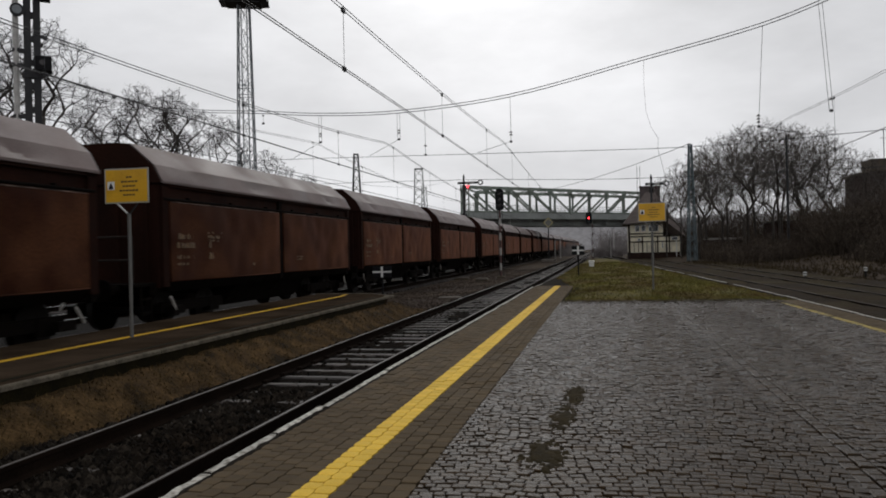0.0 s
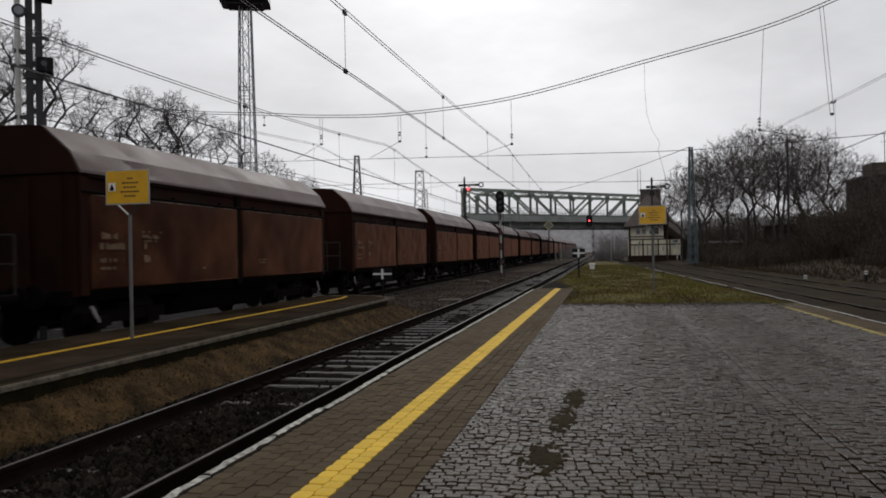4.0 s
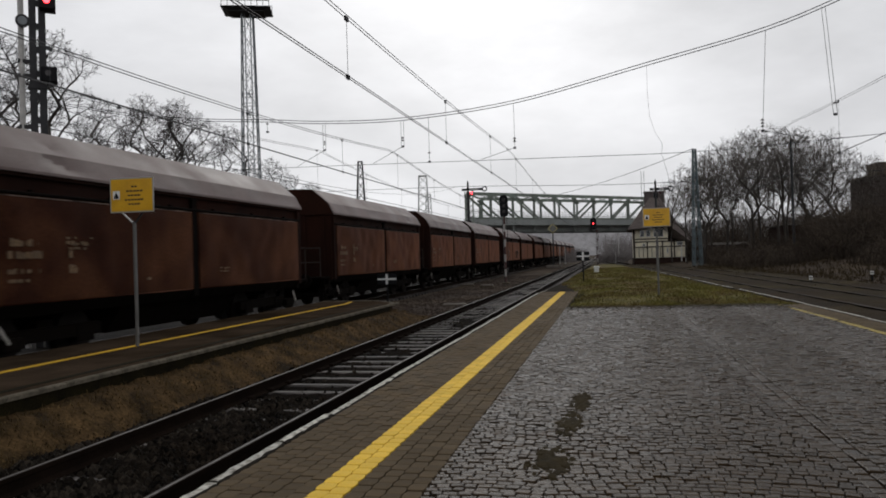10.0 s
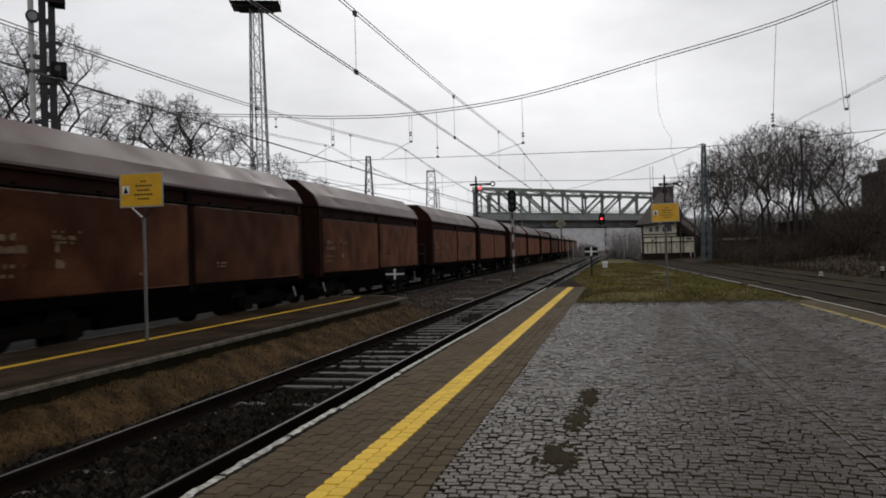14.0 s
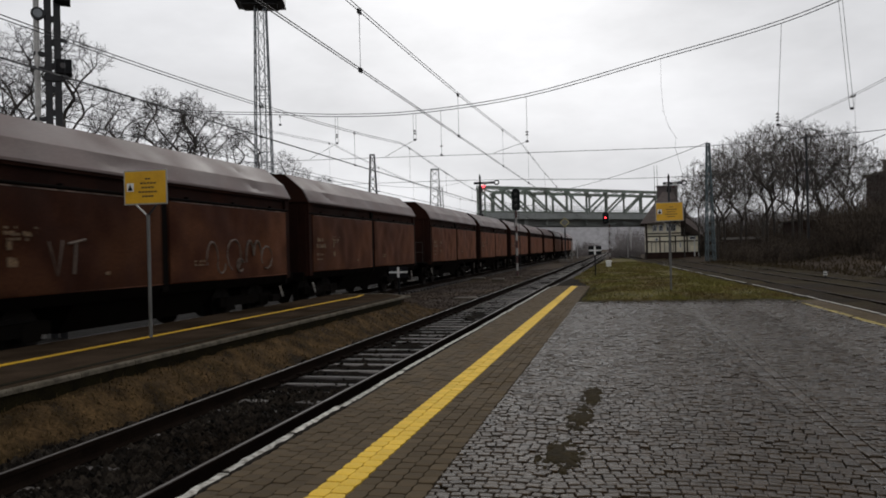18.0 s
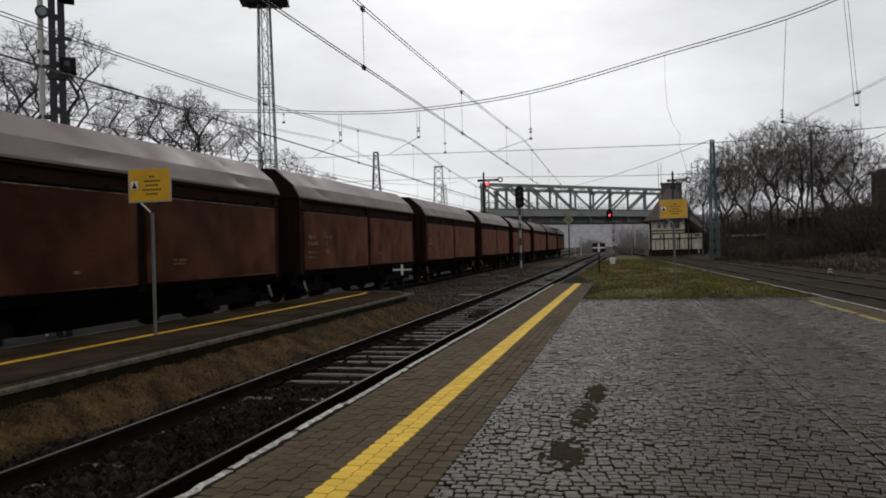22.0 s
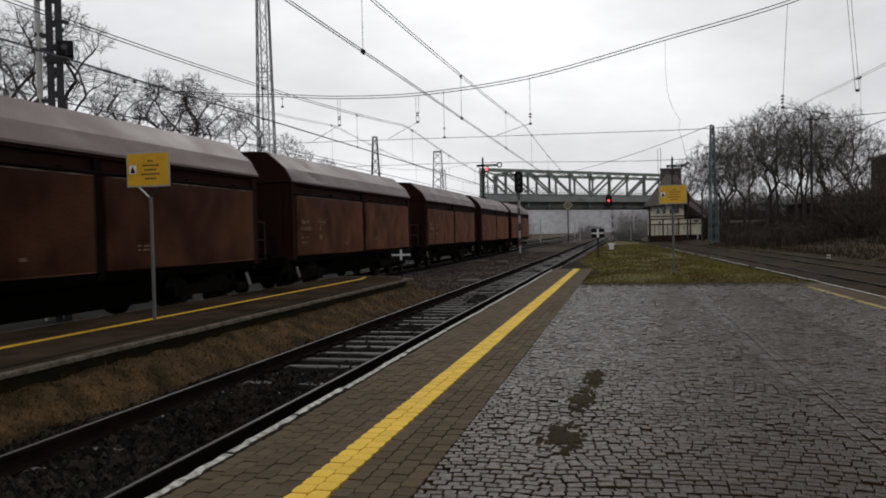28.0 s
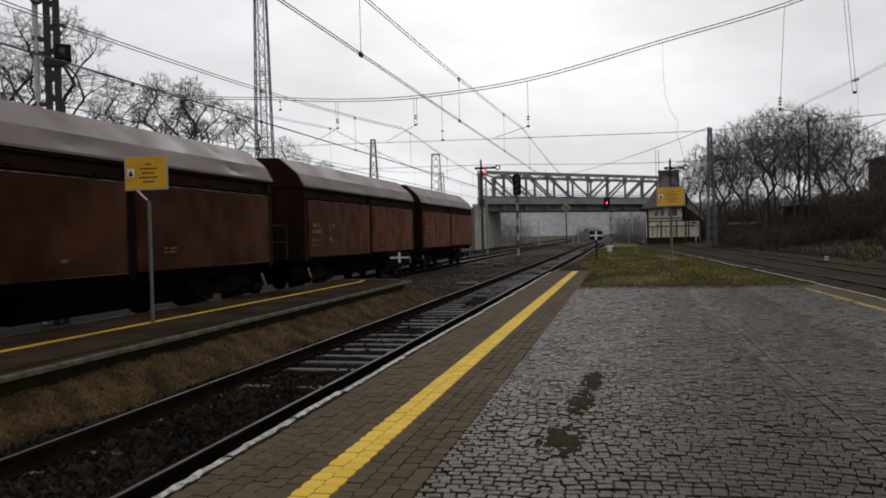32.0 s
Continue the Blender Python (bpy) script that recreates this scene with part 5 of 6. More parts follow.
part("chimney", Shape().box(1.5, 4.0, 2.0, 3.2, 6.2, 8.75).box(1.42, 4.08, 1.92, 3.28, 8.75, 8.95), M_CHIMNEY, hs, "broad grey rendered chimney")
for x in (1.2, 1.55):
    part("antenna", Shape().rod((x, 2.5, 6), (x, 2.5, 11.6), 0.03, seg=5), M_DARKSTEEL, hs)
for x in (5.55, 6.05):
    part("gate_post", Shape().box(x, x + 0.12, -0.9, -0.78, -0.1, 1.9), M_WHITE, hs, "white post")

# houses beyond the trees
low_house = thing("low_house", "low house with a dark roof behind bare trees", "house", pose(11.5, 96, 0.3))
part("wall", Shape().box(0, 5.0, 0, 6, -0.8, 1.5), M_BRICK, low_house, "dark wall")
part("roof", Shape().prism_x([(-0.4, 1.3), (6.4, 1.3), (3, 1.8)], -0.4, 5.4), M_TIMBER, low_house, "dark grey roof")
grey_house = thing("grey_house", "long dark house with white windows behind bare trees", "house", pose(20.5, 97, 0.2))
part("wall", Shape().box(0, 13, 0, 8, -0.8, 3.6), M_BRICK, grey_house, "dark wall")
part("roof", Shape().prism_x([(-0.3, 3.6), (8.3, 3.6), (8.3, 3.75), (-0.3, 3.75)], -0.3, 13.3), M_TIMBER, grey_house, "dark roof")
for x in (1.6, 2.5, 5.6, 6.5, 9.6):
    win = part("window", Shape().box(x, x + 0.7, -0.05, -0.004, 0.5, 1.9), M_WHITE, grey_house, "white window")
    part("pane", Shape().box(x + 0.2, x + 0.5, -0.07, -0.055, 0.65, 1.75), M_GLASS, win)
block = thing("apartment_block", "dark red-brown apartment block with a flat roof and aerials", "apartment building", pose(34.8, 108, 0))
part("wall", Shape().box(0, 26, 0, 12, -0.8, 10.4), M_BRICK, block, "dark brick wall")
part("roof_slab", Shape().box(-0.4, 26.4, -0.4, 12.4, 10.4, 10.7), M_CONCRETE, block, "flat roof slab")
part("roof_house", Shape().box(0.4, 3.6, 2, 6, 10.7, 12.3), M_CONCRETE, block, "pale stair head")
for x, h in ((1.8, 4.2), (3.0, 4.6), (4.1, 3.0), (5.4, 3.6)):
    part("aerial", Shape().rod((x, 1.5, 10.7), (x, 1.5, 11.9 + h), 0.05, seg=5).beam((x - 0.4, 1.5, 12 + h * 0.7), (x + 0.4, 1.5, 12 + h * 0.7), 0.06), M_DARKSTEEL, block)
for i in range(7):
    for j in range(3):
        win = part("window", Shape().box(1.2 + 3.4 * i, 2.9 + 3.4 * i, -0.05, -0.004, 1.6 + 3.2 * j, 3.0 + 3.2 * j), M_TIMBER, block, "pale window frame")
        part("pane", Shape().box(1.3 + 3.4 * i, 2.8 + 3.4 * i, -0.08, -0.055, 1.7 + 3.2 * j, 2.9 + 3.2 * j), M_GLASS, win)

# ---- bare winter trees and undergrowth ----


def grown_tree(label, seed, fork, bole, puffs, points, step, lift, tip, twig, wood, place, kill=1.1, bend=0.25):
    """A tree grown towards light: limbs fork their way into a crown of rounded puffs (x, y, z, radius, half height) and end in sprays of twigs."""
    rs = np.random.RandomState(seed)
    share = np.array([p[3] ** 2 * p[4] for p in puffs]) ** 0.8
    light = []
    for (px, py, pz, pr, ph), n in zip(puffs, np.maximum(6, points * share / share.sum()).astype(int)):
        v = rs.normal(size=(n, 3))
        v /= np.linalg.norm(v, axis=1)[:, None]
        light.append(v * rs.uniform(0.25, 1, (n, 1)) ** 0.5 * (pr, pr, ph) + (px, py, pz))
    light = np.vstack(light)
    nodes, up, way_of = [np.array((0.0, 0.0, -0.3))], [-1], [np.array((0.0, 0.0, 1.0))]
    while nodes[-1][2] < fork:
        nodes.append(nodes[-1] + np.array((rs.normal(0, 0.10), rs.normal(0, 0.10), 1.0)) * step)
        up.append(len(nodes) - 2)
        way_of.append(way_of[0])
    # one limb to the heart of each puff, branching from whatever already stands below it
    for px, py, pz, pr, ph in sorted(puffs, key=lambda p: p[2]):
        goal = np.array((px, py, pz - 0.35 * ph))
        have = np.array(nodes)
        rise, flat = goal[2] - have[:, 2], np.hypot(goal[0] - have[:, 0], goal[1] - have[:, 1])
        cost = np.hypot(rise, flat) + 3.0 * np.maximum(0, 1.1 * flat - rise) + 6.0 * (have[:, 2] < fork * 0.75)
        i = int(cost.argmin())
        d = (way_of[i] + (goal - nodes[i]) / (np.linalg.norm(goal - nodes[i]) + 1e-6)) / 2
        for _ in range(60):
            to = goal - nodes[i]
            if np.linalg.norm(to) < step:
                break
            d = 0.62 * d + 0.38 * to / np.linalg.norm(to) + rs.normal(0, bend * 0.6, 3)
            d = d / np.linalg.norm(d)
            nodes.append(nodes[i] + d * step)
            up.append(i)
            way_of.append(d)
            i = len(nodes) - 1
    P = np.array(nodes)
    gap = np.linalg.norm(light[:, None] - P[None], axis=2)
    near, dist = gap.argmin(1), gap.min(1)
    for rnd in range(70):
        if not len(light) or len(P) > 4200:
            break
        live = np.where(dist < 6 * step)[0]
        add, par, spent = [], [], []
        for i in np.unique(near[live]):
            mine = live[near[live] == i]
            to = light[mine] - P[i]
            d = (to / np.linalg.norm(to, axis=1)[:, None]).mean(0)
            d = d / (np.linalg.norm(d) + 1e-6) + 0.45 * way_of[i] + rs.normal(0, bend, 3) + (0, 0, lift)
            d = d / np.linalg.norm(d)
            q = P[i] + d * step
            if np.linalg.norm(P - q, axis=1).min() > 0.5 * step:
                add.append(q)
                par.append(i)
                way_of.append(d)
            else:
                spent += list(mine[dist[mine] < 2.0 * step])
        if not add and not spent:
            break
        if add:
            k = len(P)
            P = np.vstack([P, add])
            up += par
            g = np.linalg.norm(light[:, None] - P[None, k:], axis=2)
            better = g.min(1) < dist
            near[better], dist[better] = k + g.argmin(1)[better], g.min(1)[better]
        keep = dist > kill * step
        keep[spent] = False
        light, near, dist = light[keep], near[keep], dist[keep]
    n = len(P)
    flow = np.zeros(n)
    leafy = np.ones(n, bool)
    leafy[[u for u in up if u >= 0]] = False
    flow[leafy] = tip ** 2.35
    for i in range(n - 1, 0, -1):
        flow[up[i]] += flow[i]
    rad = np.minimum(flow ** (1 / 2.35), bole)
    t = thing("bare_tree", label, "tree", place, group="bare trees")
    big, fine = Shape(), Shape()
    for i in range(1, n):
        a, b = P[up[i]], P[i]
        thick = rad[i] > 2.6 * tip
        (big if thick else fine).rod(a, b, min(rad[up[i]], rad[i] * 1.25), rad[i], seg=6 if thick else 3, caps=False)
        if rad[i] < 2.4 * tip:
            d = b - a
            d /= np.linalg.norm(d) + 1e-6
            for _ in range(4 if leafy[i] else 1):
                q = d * 0.7 + rs.normal(0, 0.55, 3) + (0, 0, 0.4 * lift)
                q /= np.linalg.norm(q)
                e = b + q * twig * rs.uniform(0.5, 1.2)
                fine.rod(b, e, tip * 0.75, tip * 0.3, seg=3, caps=False)
                for w in range(2):
                    m = b + (e - b) * rs.uniform(0.25, 0.85)
                    o = q * 0.8 + rs.normal(0, 0.6, 3)
                    fine.rod(m, m + o / np.linalg.norm(o) * twig * rs.uniform(0.3, 0.6), tip * 0.6, tip * 0.25, seg=3, caps=False)
    part("trunk", big, M_BARK, t, "grey-brown trunk and limbs", smooth=True)
    part("crown", fine, wood, t, "bare forking twigs")
    return t


L_TREE = "bare winter tree with tufted dark crown beyond the yard"


def tufted(seed, x, y):
    """A spreading tree whose crown is a heap of round tufts, 19 m high."""
    rs = random.Random(seed)
    puffs = [(rs.uniform(-0.4, 0.4), rs.uniform(-0.4, 0.4), 17.4, 1.55, 1.45)]
    for i in range(7):
        a, d = i * 2.4 + rs.uniform(-0.4, 0.4), rs.uniform(1.6, 3.0)
        puffs.append((d * math.cos(a), d * math.sin(a), 16.6 - 0.85 * i * rs.uniform(0.6, 1.1), rs.uniform(0.95, 1.45), rs.uniform(0.85, 1.2)))
    return grown_tree(L_TREE, seed, 9.0, 0.22, puffs, 1300, 0.36, 0.10, 0.0165, 0.50, M_TWIGDARK, pose(x, y, -0.4), bend=0.16)


protos = [tufted(11, -49.85, 73), tufted(14, -53.0, 71), tufted(17, -45.2, 71)]
protos[0].scale, protos[1].scale = (1.10, 1.10, 1.10), (1.06, 1.06, 1.06)


def again(ob, x, y, z, turn, size):
    """The same tree once more, turned and grown otherwise."""
    c = copy_thing(ob, pose(x, y, z, 0, 0, turn))
    c.scale = (size, size, size)
    return c


for i, (x, y, turn, size) in enumerate(((-46.8, 47, 80, 0.98), (-41.8, 45, 200, 0.98), (-38.9, 46, 30, 1.0), (-44.2, 49, 150, 0.92), (-57.6, 73, 290, 1.0), (-47.2, 75, 20, 1.08), (-42.0, 73, 70, 0.92), (-38.6, 72, 120, 0.86), (-36.4, 76, 340, 0.70), (-35.2, 79, 240, 0.62), (-51.5, 76, 60, 1.06), (-34.0, 82, 310, 0.58))):
    again(protos[i % 3], x, y, -0.4, turn, size)
R_TREE = "tall bare tree with a rounded crown of fine twigs"


def domed(seed, x, y):
    """A slender straight tree with steep limbs under a rounded crown, 13 m high."""
    rs = random.Random(seed)
    puffs = [(rs.uniform(-0.3, 0.3), rs.uniform(-0.3, 0.3), 10.6, 1.7, 2.2), (0, 0, 8.0, 2.0, 2.2)]
    for i in range(7):
        a, d = i * 0.9 + rs.uniform(-0.4, 0.4), rs.uniform(1.3, 2.3)
        puffs.append((d * math.cos(a), d * math.sin(a), rs.uniform(5.4, 10.6), rs.uniform(0.9, 1.4), rs.uniform(1.4, 2.1)))
    return grown_tree(R_TREE, seed, 4.4, 0.23, puffs, 1450, 0.40, 0.55, 0.0132, 0.66, M_TWIG, pose(x, y, 0.1), bend=0.07)


upright = [domed(40, 16.6, 80), domed(42, 13.6, 79), domed(45, 19.2, 80), domed(47, 10.4, 82)]
upright[0].scale, upright[3].scale = (1.05, 1.05, 1.05), (0.90, 0.90, 0.90)
for i, (x, y, turn, size) in enumerate(((8.1, 84, 40, 0.80), (12.2, 84, 250, 0.98), (15.2, 86, 10, 1.04), (17.9, 84, 300, 1.07), (20.6, 85, 95, 1.02), (21.8, 80, 260, 0.96), (23.6, 84, 330, 0.92), (25.6, 82, 160, 0.80), (27.6, 85, 45, 0.72), (11.2, 92, 60, 0.96), (14.2, 93, 200, 1.10), (17.0, 92, 310, 1.16), (20.0, 92, 20, 1.10), (22.8, 92, 120, 0.92), (9.2, 78, 15, 0.80), (6.9, 88, 130, 0.72))):
    again(upright[i % 4], x, y, 0.1, turn, size)


def thicket(name, label, x0, x1, y0, y1, h, n, seed, material=None):
    """A tangle of thin stems and shoots."""
    rr, sh = random.Random(seed), Shape()
    for i in range(n):
        x, y = rr.uniform(x0, x1), rr.uniform(y0, y1)
        z = ground_z(x, y) - 0.1
        hh = h * rr.uniform(0.45, 1.0) * (0.75 + 0.35 * noise.noise((x * 0.25, y * 0.25, seed)))
        p, d = Vector((x, y, z)), Vector((rr.gauss(0, 0.25), rr.gauss(0, 0.25), 1)).normalized()
        rad = rr.uniform(0.02, 0.05)
        for q in range(3):
            nx = p + d * (hh / 3)
            sh.rod(p, nx, rad * (1 - q / 4), rad * (1 - (q + 1) / 4), seg=3, caps=False)
            for w in range(3):
                s = Vector((rr.gauss(0, 1), rr.gauss(0, 1), rr.gauss(0.6, 0.5))).normalized()
                a = p + (nx - p) * rr.random()
                sh.rod(a, a + s * hh * rr.uniform(0.12, 0.3), rad * 0.6, 0.006, seg=3, caps=False)
            p, d = nx, (d + Vector((rr.gauss(0, 0.3), rr.gauss(0, 0.3), 0))).normalized()
    return solid(name, sh, material or M_BUSH, label, "bushes", kind="stuff")


thicket("undergrowth", "dark tangled undergrowth between the tree trunks", 9.5, 32, 72, 92, 2.9, 3600, 5)
thicket("undergrowth", "dark tall thicket beside the tracks", 21.5, 42, 52, 72, 7.0, 3000, 6)
thicket("undergrowth", "dark tall thicket in front of the trees", 17.2, 26, 64, 76, 5.4, 2000, 61)
thicket("undergrowth", "dark low scrub along the tracks", 10.5, 17, 66, 76, 2.4, 900, 62)
thicket("undergrowth", "dark tall thicket beside the tracks", 16.5, 36, 46, 58, 3.0, 1600, 9)
thicket("undergrowth", "brown tangle of far shrubs behind the trees", 6, 48, 101, 128, 9.0, 2600, 16)
thicket("yard_weeds", "low brown weeds between the tracks", 7.6, 17, 30, 74, 0.55, 2200, 7, M_WEED)
thicket("far_scrub", "scrub beyond the bridge, paled by painted haze", -60, -22.5, 135, 190, 9.0, 1500, 8, M_HAZY)
thicket("far_scrub", "scrub beyond the bridge, paled by painted haze", -1.5, 26, 150, 200, 8.5, 1300, 18, M_HAZY)

thicket("far_scrub", "reddish-brown scrub along the tracks at the bridge", -30, -21.8, 112, 134, 3.6, 600, 21, M_BUSH)
thicket("far_scrub", "brown scrub between the far tracks, haze in its colour", -8.9, -6.0, 140, 215, 4.2, 420, 31, M_HAZY)
thicket("far_scrub", "brown scrub beside the far track, haze in its colour", -2.2, 3.0, 125, 150, 3.0, 260, 32, M_HAZY)
for x, y, h in ((-12.95, 118, 3.4), (-8.3, 128, 3.0), (-7.4, 128, 3.0), (0.9, 122, 3.6), (1.6, 140, 5.0)):
    p = thing("track_post", "thin pale post beyond the bridge", "post", pose(x, y, -0.5), group="posts beyond the bridge")
    part("shaft", Shape().rod((0, 0, 0), (0, 0, h), 0.10, 0.07), M_LEVER, p)
    part("cap", Shape().rod((0, 0, h), (0, 0, h + 0.1), 0.1, 0.05), M_DARKSTEEL, p)

thicket("yard_weeds", "thin brown weeds on the bending tracks", 5.2, 13, 18, 72, 0.4, 4200, 41, M_WEED)

# turf on the platform's far end
def turf_z(x, y):
    ins = min(x - left_x(y), edge(y) - 0.1 - x, (y - 19.2) * 0.5)
    return -0.03 + 0.10 * smooth(0.0, 1.2, ins) + 0.05 * noise.noise((x * 0.6, y * 0.3, 2)) * smooth(0, 0.6, ins)


def left_x(y):
    return -1.12 if y < 26 else max(-2.25, -1.12 - (y - 26) * 0.14) + 0.012 * max(y - 34, 0)


tf = Shape()
rows_ = 260
for j in range(rows_ + 1):
    y = 19.2 + (80 - 19.2) * (j / rows_) ** 1.5
    for i in range(31):
        wob = 0.18 * noise.noise((y * 1.3, 4, 4)) if i == 0 else 0
        x = left_x(y) + wob + (edge(y) - 0.08 - left_x(y)) * i / 30
        yy = y + (0.5 * noise.noise((x * 1.1, 8, 1)) + 0.3 * noise.noise((x * 4, 3, 1)) + 0.03 * (x - 1.5) if j == 0 else 0)
        tf.v.append((x, yy, turf_z(x, yy) if 0 < i < 30 and j else -0.036))
for j in range(rows_):
    for i in range(30):
        a = j * 31 + i
        tf.f.append((a, a + 1, a + 32, a + 31))
solid("turf", tf, M_TURF, "patchy winter turf over the platform's far end", "grass patch", kind="structure", smooth=True)
blades = Shape()
GR = random.Random(5)
for i in range(60000):
    y = 19.25 + 42 * GR.random() ** 1.6
    x = GR.uniform(left_x(y) + 0.05, edge(y) - 0.15)
    dens = noise.noise((x * 0.7, y * 0.5, 6))
    if GR.random() > 0.75 + dens:
        continue
    z, a = turf_z(x, y), GR.uniform(0, 6.3)
    h = GR.uniform(0.02, 0.06) * (1 + 0.9 * max(dens, 0)) + (0.06 if noise.noise((x * 0.5, y * 0.4, 11)) > 0.42 else 0)
    w = 0.007 + 0.0004 * y
    blades.add([(x - w * math.cos(a), y - w * math.sin(a), z - 0.01), (x + w * math.cos(a), y + w * math.sin(a), z - 0.01), (x + GR.gauss(0, 0.04), y + GR.gauss(0, 0.04), z + h)], [(0, 1, 2)])
solid("grass", blades, M_GRASS, "short olive winter grass", "grass", kind="stuff")

litter = Shape()
for i in range(2600):
    x = GR.uniform(-1.1, 4.0)
    y = 19.3 + 0.5 * noise.noise((x * 1.1, 8, 1)) - 0.9 * GR.random() ** 2.2
    a, w = GR.uniform(0, 6.3), GR.uniform(0.012, 0.03)
    z = 0.012 + GR.uniform(0, 0.02)
    litter.add([(x + w * math.cos(a + q), y + 1.6 * w * math.sin(a + q), z + GR.uniform(-0.004, 0.012)) for q in (0, 2.1, 4.2)], [(0, 1, 2)])
solid("leaf_litter", litter, M_WEED, "dead leaves and grass along the turf's edge", "leaf litter", kind="stuff")

# far woods behind the bridge; the mist is only their pale base colour
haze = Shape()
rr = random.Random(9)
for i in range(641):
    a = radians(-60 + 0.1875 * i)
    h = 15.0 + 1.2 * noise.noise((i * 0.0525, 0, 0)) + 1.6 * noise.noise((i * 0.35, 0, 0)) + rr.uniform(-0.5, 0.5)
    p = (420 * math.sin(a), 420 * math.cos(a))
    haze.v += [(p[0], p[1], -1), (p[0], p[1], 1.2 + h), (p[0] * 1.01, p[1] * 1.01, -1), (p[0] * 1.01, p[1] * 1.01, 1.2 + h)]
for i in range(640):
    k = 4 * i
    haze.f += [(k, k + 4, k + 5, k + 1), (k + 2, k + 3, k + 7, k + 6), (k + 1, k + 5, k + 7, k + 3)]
solid("backdrop", haze, M_MIST, "line of far woods, mist in its pale grey", "far woods", kind="structure")

# ---- paving: each stone its own piece ----


def piece_shape(l, w, h, b, notch=0.0):
    """A paving stone, worn at its rim; notch bows its long sides as in interlocking pavers."""
    if notch:
        o = [(-w, -l), (w, -l), (w + notch, -l * 0.45), (w + notch, l * 0.45), (w, l), (-w, l), (-w - notch, l * 0.45), (-w - notch, -l * 0.45)]
    else:
        o = [(-w, -l), (w, -l), (w, l), (-w, l)]
    n = len(o)
    top = [(x - b * (1 if x > 0 else -1), y - b * (1 if y > 0 else -1), 0) for x, y in o]
    return [(x, y, -h) for x, y in o] + [(x, y, -b * 0.7) for x, y in o] + top, [tuple(range(2 * n, 3 * n))] + [(i, (i + 1) % n, n + (i + 1) % n, n + i) for i in range(n)] + [(n + i, n + (i + 1) % n, 2 * n + (i + 1) % n, 2 * n + i) for i in range(n)]


def lay(parent, name, label, variants, spots, near_key, limit, material):
    """The nearest stones as pieces of their own, the rest joined."""
    spots = sorted(spots, key=near_key)
    meshes = [Shape().add(*v).mesh(name, material) for v in variants]
    for x, y, z, a, b, c, k in spots[:limit]:
        ob = part(name, meshes[k], material, parent)
        ob.matrix_basis = pose(x, y, z, a, b, c)
    rest = Shape()
    for x, y, z, a, b, c, k in spots[limit:]:
        m = pose(x, y, z, a, b, c)
        rest.add([m @ Vector(v) for v in variants[k][0]], variants[k][1])
    if rest.v:
        part(name + "s", rest, material, parent, label, kind="stuff")


PR = random.Random(31)
walkway = thing("paver_walkway", "strip of brown-grey interlocking concrete pavers", "paving", kind="structure")
brown, ROWS = [], [-2.405 + 0.1095 * i for i in range(6)] + [-1.523 + 0.1125 * i for i in range(4)]
for i, x in enumerate(ROWS):
    y = -9.096 + (0.068 if i % 2 else 0)
    while y < 27.2:
        brown.append((x, y, PR.gauss(0, 0.0022), PR.gauss(0, 0.35), PR.gauss(0, 0.45), PR.gauss(0, 0.35), 0))
        y += 0.137
lay(walkway, "paver", "brown-grey concrete pavers", [piece_shape(0.0640, 0.0456, 0.06, 0.004, 0.010)], brown, lambda s: abs(s[1] - 4.4), 300, M_PAVER)
line = thing("yellow_safety_line", "bright yellow safety line of painted pavers", "safety line", kind="structure")
gold = []
for i, x in enumerate((-1.749, -1.636)):
    y = -9.096 + (0.068 if i else 0)
    while y < 27:
        gold.append((x, y, 0.003 + PR.gauss(0, 0.0015), PR.gauss(0, 0.25), PR.gauss(0, 0.3), PR.gauss(0, 0.3), 0))
        y += 0.137
lay(line, "paver", "yellow painted pavers", [piece_shape(0.0645, 0.0468, 0.06, 0.004, 0.010)], gold, lambda s: abs(s[1] - 8), 300, M_YELLOW)

setts = thing("sett_paving", "wet worn granite setts in bonded rows", "paving", kind="structure")
VARS = [piece_shape(0.0322 + 0.0016 * (i % 3 - 1), 0.0382 + 0.0045 * (i % 4 - 1.5), 0.07, 0.005) for i in range(8)] + [piece_shape(0.068, 0.044, 0.07, 0.008), piece_shape(0.050, 0.044, 0.07, 0.008), piece_shape(0.0305, 0.019, 0.07, 0.006)]
WIDE = [2 * (0.0355 + 0.0045 * (i % 4 - 1.5)) + 0.012 for i in range(8)] + [0, 0, 0.050]
SEAM = 1.50
spots, y, row = [], 2.6, 0


def bed(x, y):
    """The worn surface: shallow hollows and swells."""
    return 0.012 * noise.noise((x * 0.5, y * 0.4, 3)) + 0.004 * noise.noise((x * 2.1, y * 1.7, 5))


def stops_at(x):
    return 19.35 + 0.5 * noise.noise((x * 1.1, 8, 1)) + 0.03 * (x - 1.5)


def arc(x):
    """Rows laid in shallow arcs between the seams, and their slope."""
    for a, b, rise in ((-1.2, -0.42, 0.05), (-0.42, 1.46, 0.13), (1.46, 2.75, 0.09), (2.75, 4.6, 0.12)):
        if a <= x < b:
            u = (2 * x - a - b) / (b - a)
            return rise * (1 - u * u), -4 * rise * u / (b - a)
    return 0, 0


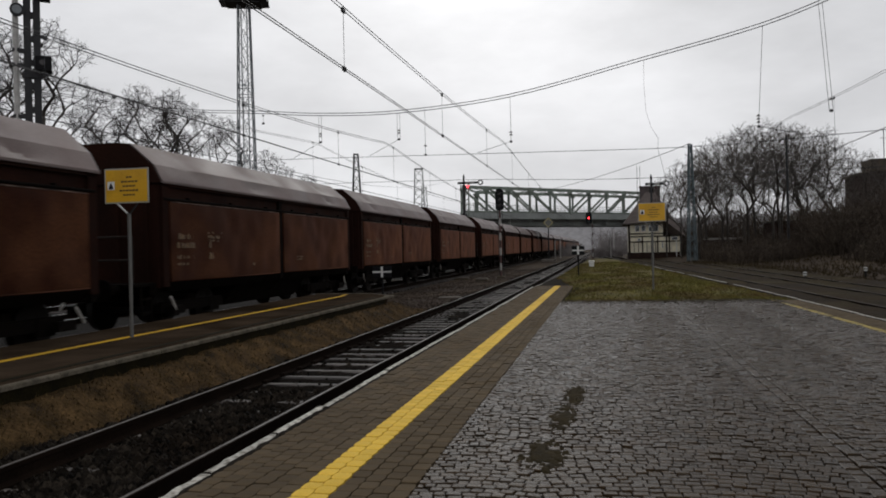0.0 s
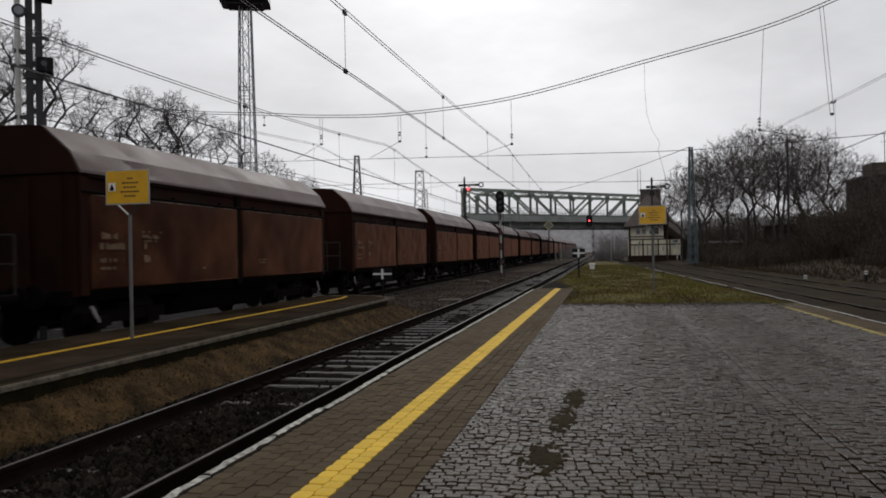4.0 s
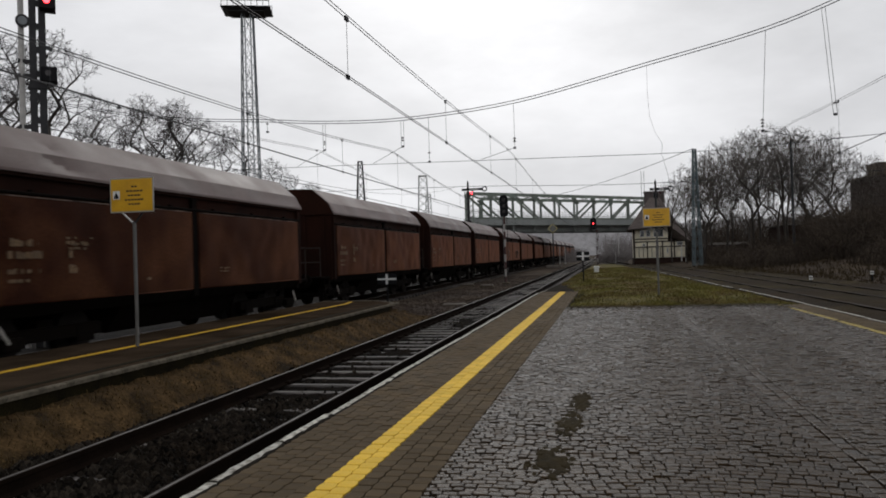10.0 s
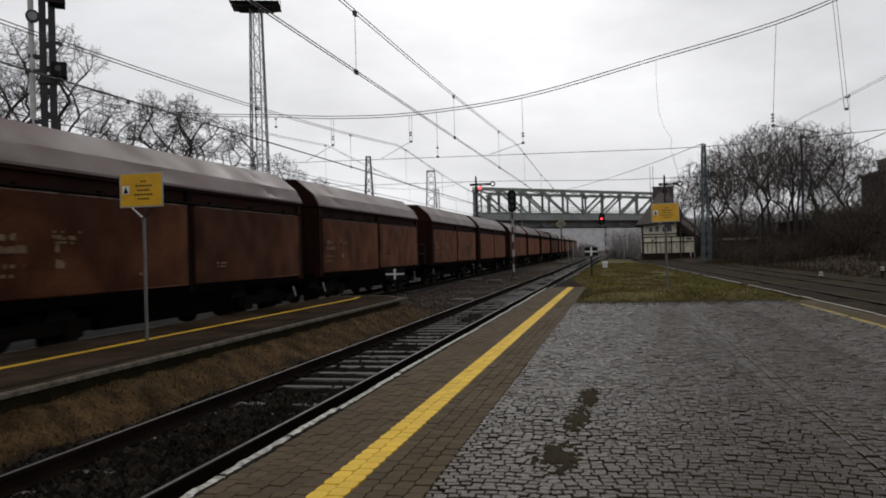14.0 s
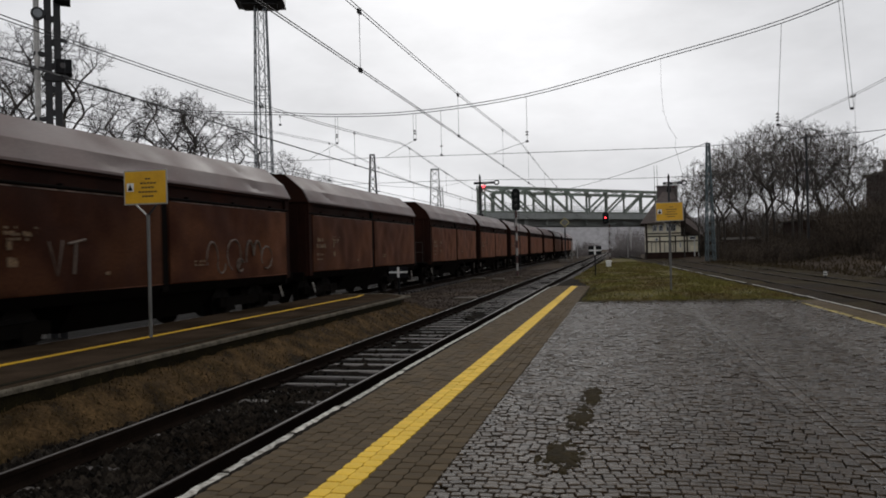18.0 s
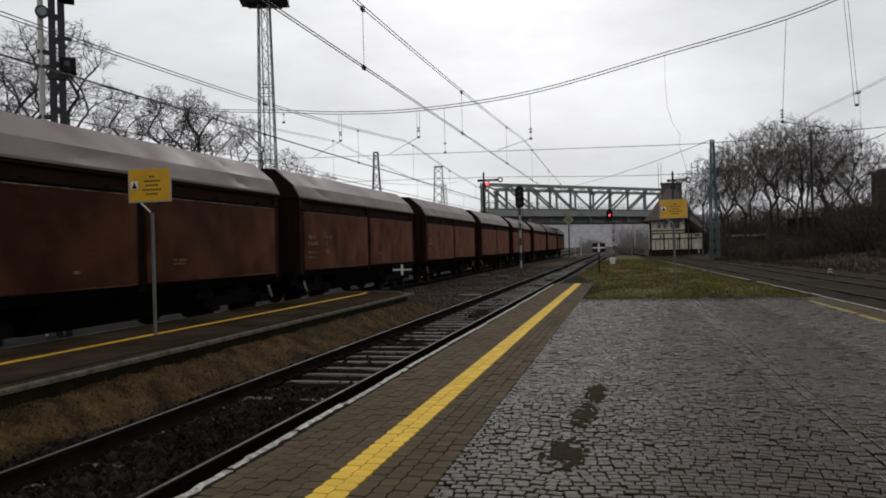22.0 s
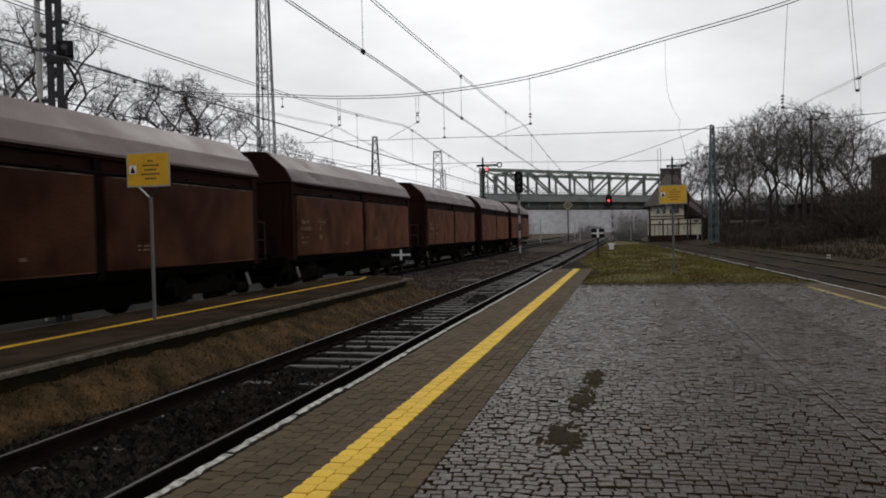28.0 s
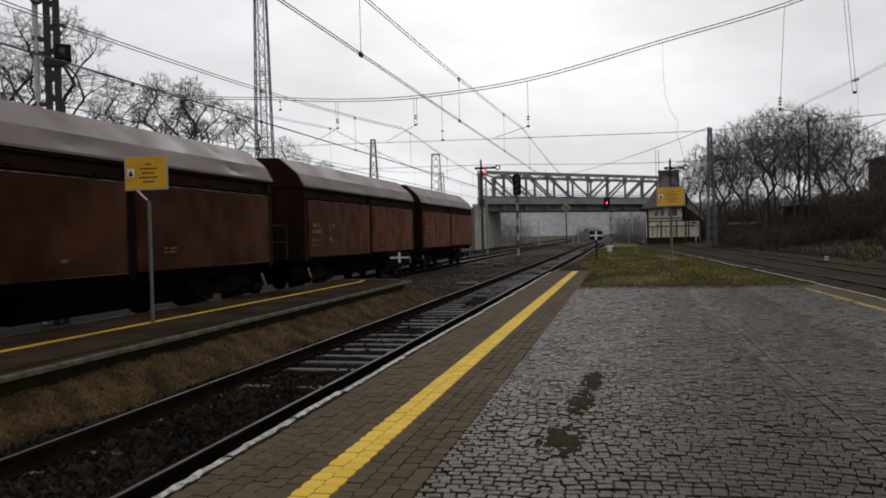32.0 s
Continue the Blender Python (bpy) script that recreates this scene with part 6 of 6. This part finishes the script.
y = -8.9
while y < 19.9:
    for x0, x1 in ((-1.128, SEAM - 0.095), (SEAM + 0.105, 4.11)):
        picks = [10] if row % 2 else []
        total = sum(WIDE[k] for k in picks)
        while total < x1 - x0:
            k = PR.randrange(8)
            picks.append(k)
            total += WIDE[k]
        fit_, x = (x1 - x0) / total, x0
        for k in picks:
            w = WIDE[k] * fit_
            lift, slope = arc(x + w / 2)
            wave = lift + 0.035 * noise.noise((x * 1.3, y * 1.1, 1))
            if y + wave < stops_at(x):
                spots.append((x + w / 2, y + wave + PR.gauss(0, 0.004), PR.gauss(0, 0.0028) + bed(x, y), PR.gauss(0, 1.4), PR.gauss(0, 1.4), math.degrees(math.atan(slope)) + PR.gauss(0, 2.6), k))
            x += w
    y += 0.0705
    row += 1
# border courses run lengthwise beside the pavers and in a double line through the middle
for x in (SEAM - 0.047, SEAM + 0.055):
    y = -8.9 + PR.uniform(0, 0.1)
    while y < stops_at(x):
        k = 8 + PR.randrange(2)
        l = (0.148, 0.112)[k - 8]
        spots.append((x, y + l / 2, PR.gauss(0, 0.0025) + bed(x, y), PR.gauss(0, 1.0), PR.gauss(0, 1.0), PR.gauss(0, 1.2), k))
        y += l
lay(setts, "sett", "grey granite setts", VARS, spots, lambda s: abs(s[1] - 4.6) + 0.35 * abs(s[0] + 0.2), 300, M_SETT)
# border towards the bending track: worn yellow line and pavers
border = thing("far_border", "paver border with a worn yellow line along the bending edge", "paving", kind="structure")
tiles = []
for i, o in enumerate((0.12, 0.24, 0.36, 0.48)):
    y = -8.99 + 0.1 * (i % 2)
    while y < 19.6:
        tiles.append((edge(y) - o, y, PR.gauss(0, 0.002), PR.gauss(0, 0.4), PR.gauss(0, 0.4), PR.gauss(0, 0.5), 0))
        y += 0.203
lay(border, "paver", "grey pavers", [piece_shape(0.0985, 0.053, 0.06, 0.006)], tiles, lambda s: abs(s[1] - 12), 200, M_PAVER)
yl = []
y = -8.99
while y < 19.4:
    yl.append((edge(y) - 0.62, y, 0.002 + PR.gauss(0, 0.002), 0, 0, PR.gauss(0, 0.4), 0))
    y += 0.203
lay(border, "yellow_paver", "", [piece_shape(0.0985, 0.055, 0.06, 0.006)], yl, lambda s: abs(s[1] - 12), 200, M_YELLOWPALE)


M_MOSSY = mat("wet_moss_and_silt", (0.0270, 0.0205, 0.0098), 0.95, 0.3, 8, 90, 0.7, tint=(0.033, 0.0250, 0.0125), stain=0.7, stain_scale=3, spec=0.06)


def moss_patch(cx, cy, rx, ry, seed):
    """Soil and moss that has crept over the joints: ragged lobes with stones showing through."""
    rm, sh = random.Random(seed), Shape()
    for lobe in range(80):
        u, a = rm.random() ** 0.7, rm.uniform(0, 6.3)
        x, y = cx + rx * u * math.cos(a), cy + ry * u * math.sin(a)
        s, n = rm.uniform(0.022, 0.066) * (1.15 - 0.6 * u), 14
        k = len(sh.v)
        sh.v.append((x, y, bed(x, y) + 0.007 + 0.004 * (1 - u)))
        for q in (0.55, 1.0):
            for i in range(n):
                b = 2 * math.pi * i / n
                w = s * q * (1 + 0.45 * noise.noise((math.cos(b) * 1.8 + lobe, math.sin(b) * 1.8, seed)))
                px, py = x + w * math.cos(b), y + 1.5 * w * math.sin(b)
                sh.v.append((px, py, bed(px, py) + (0.006 + 0.003 * (1 - u) if q < 1 else -0.012)))
        sh.f += [(k, k + 1 + i, k + 1 + (i + 1) % n) for i in range(n)]
        sh.f += [(k + 1 + i, k + 1 + n + i, k + 1 + n + (i + 1) % n, k + 1 + (i + 1) % n) for i in range(n)]
    return solid("moss_patch", sh, M_MOSSY, "ragged brown-green moss patch on the setts", "moss", group="moss patches", smooth=True)


for args in ((-0.44, 5.05, 0.17, 0.40, 1), (-0.37, 6.2, 0.10, 0.44, 2), (-0.31, 7.1, 0.09, 0.45, 4)):
    moss_patch(*args)


def motions():
    """The train rolls by towards the camera, its wheels turning."""
    beats = [i / 1.0 for i in range(33)]
    turns = [i / 15 for i in range(481)]
    for i, w in enumerate(wagons):
        walk(w, [(t, wagon_pose(i, t)) for t in beats])
        sense = 1 if ENDS[i] == "N" else -1
        for ws in w.children_recursive:
            if ws.name.startswith("wheelset"):
                y0 = ws.matrix_basis.translation.y
                walk(ws, [(t, pose(0, y0, 0.46, sense * math.degrees(rolled(t) / 0.46))) for t in turns])


motions()
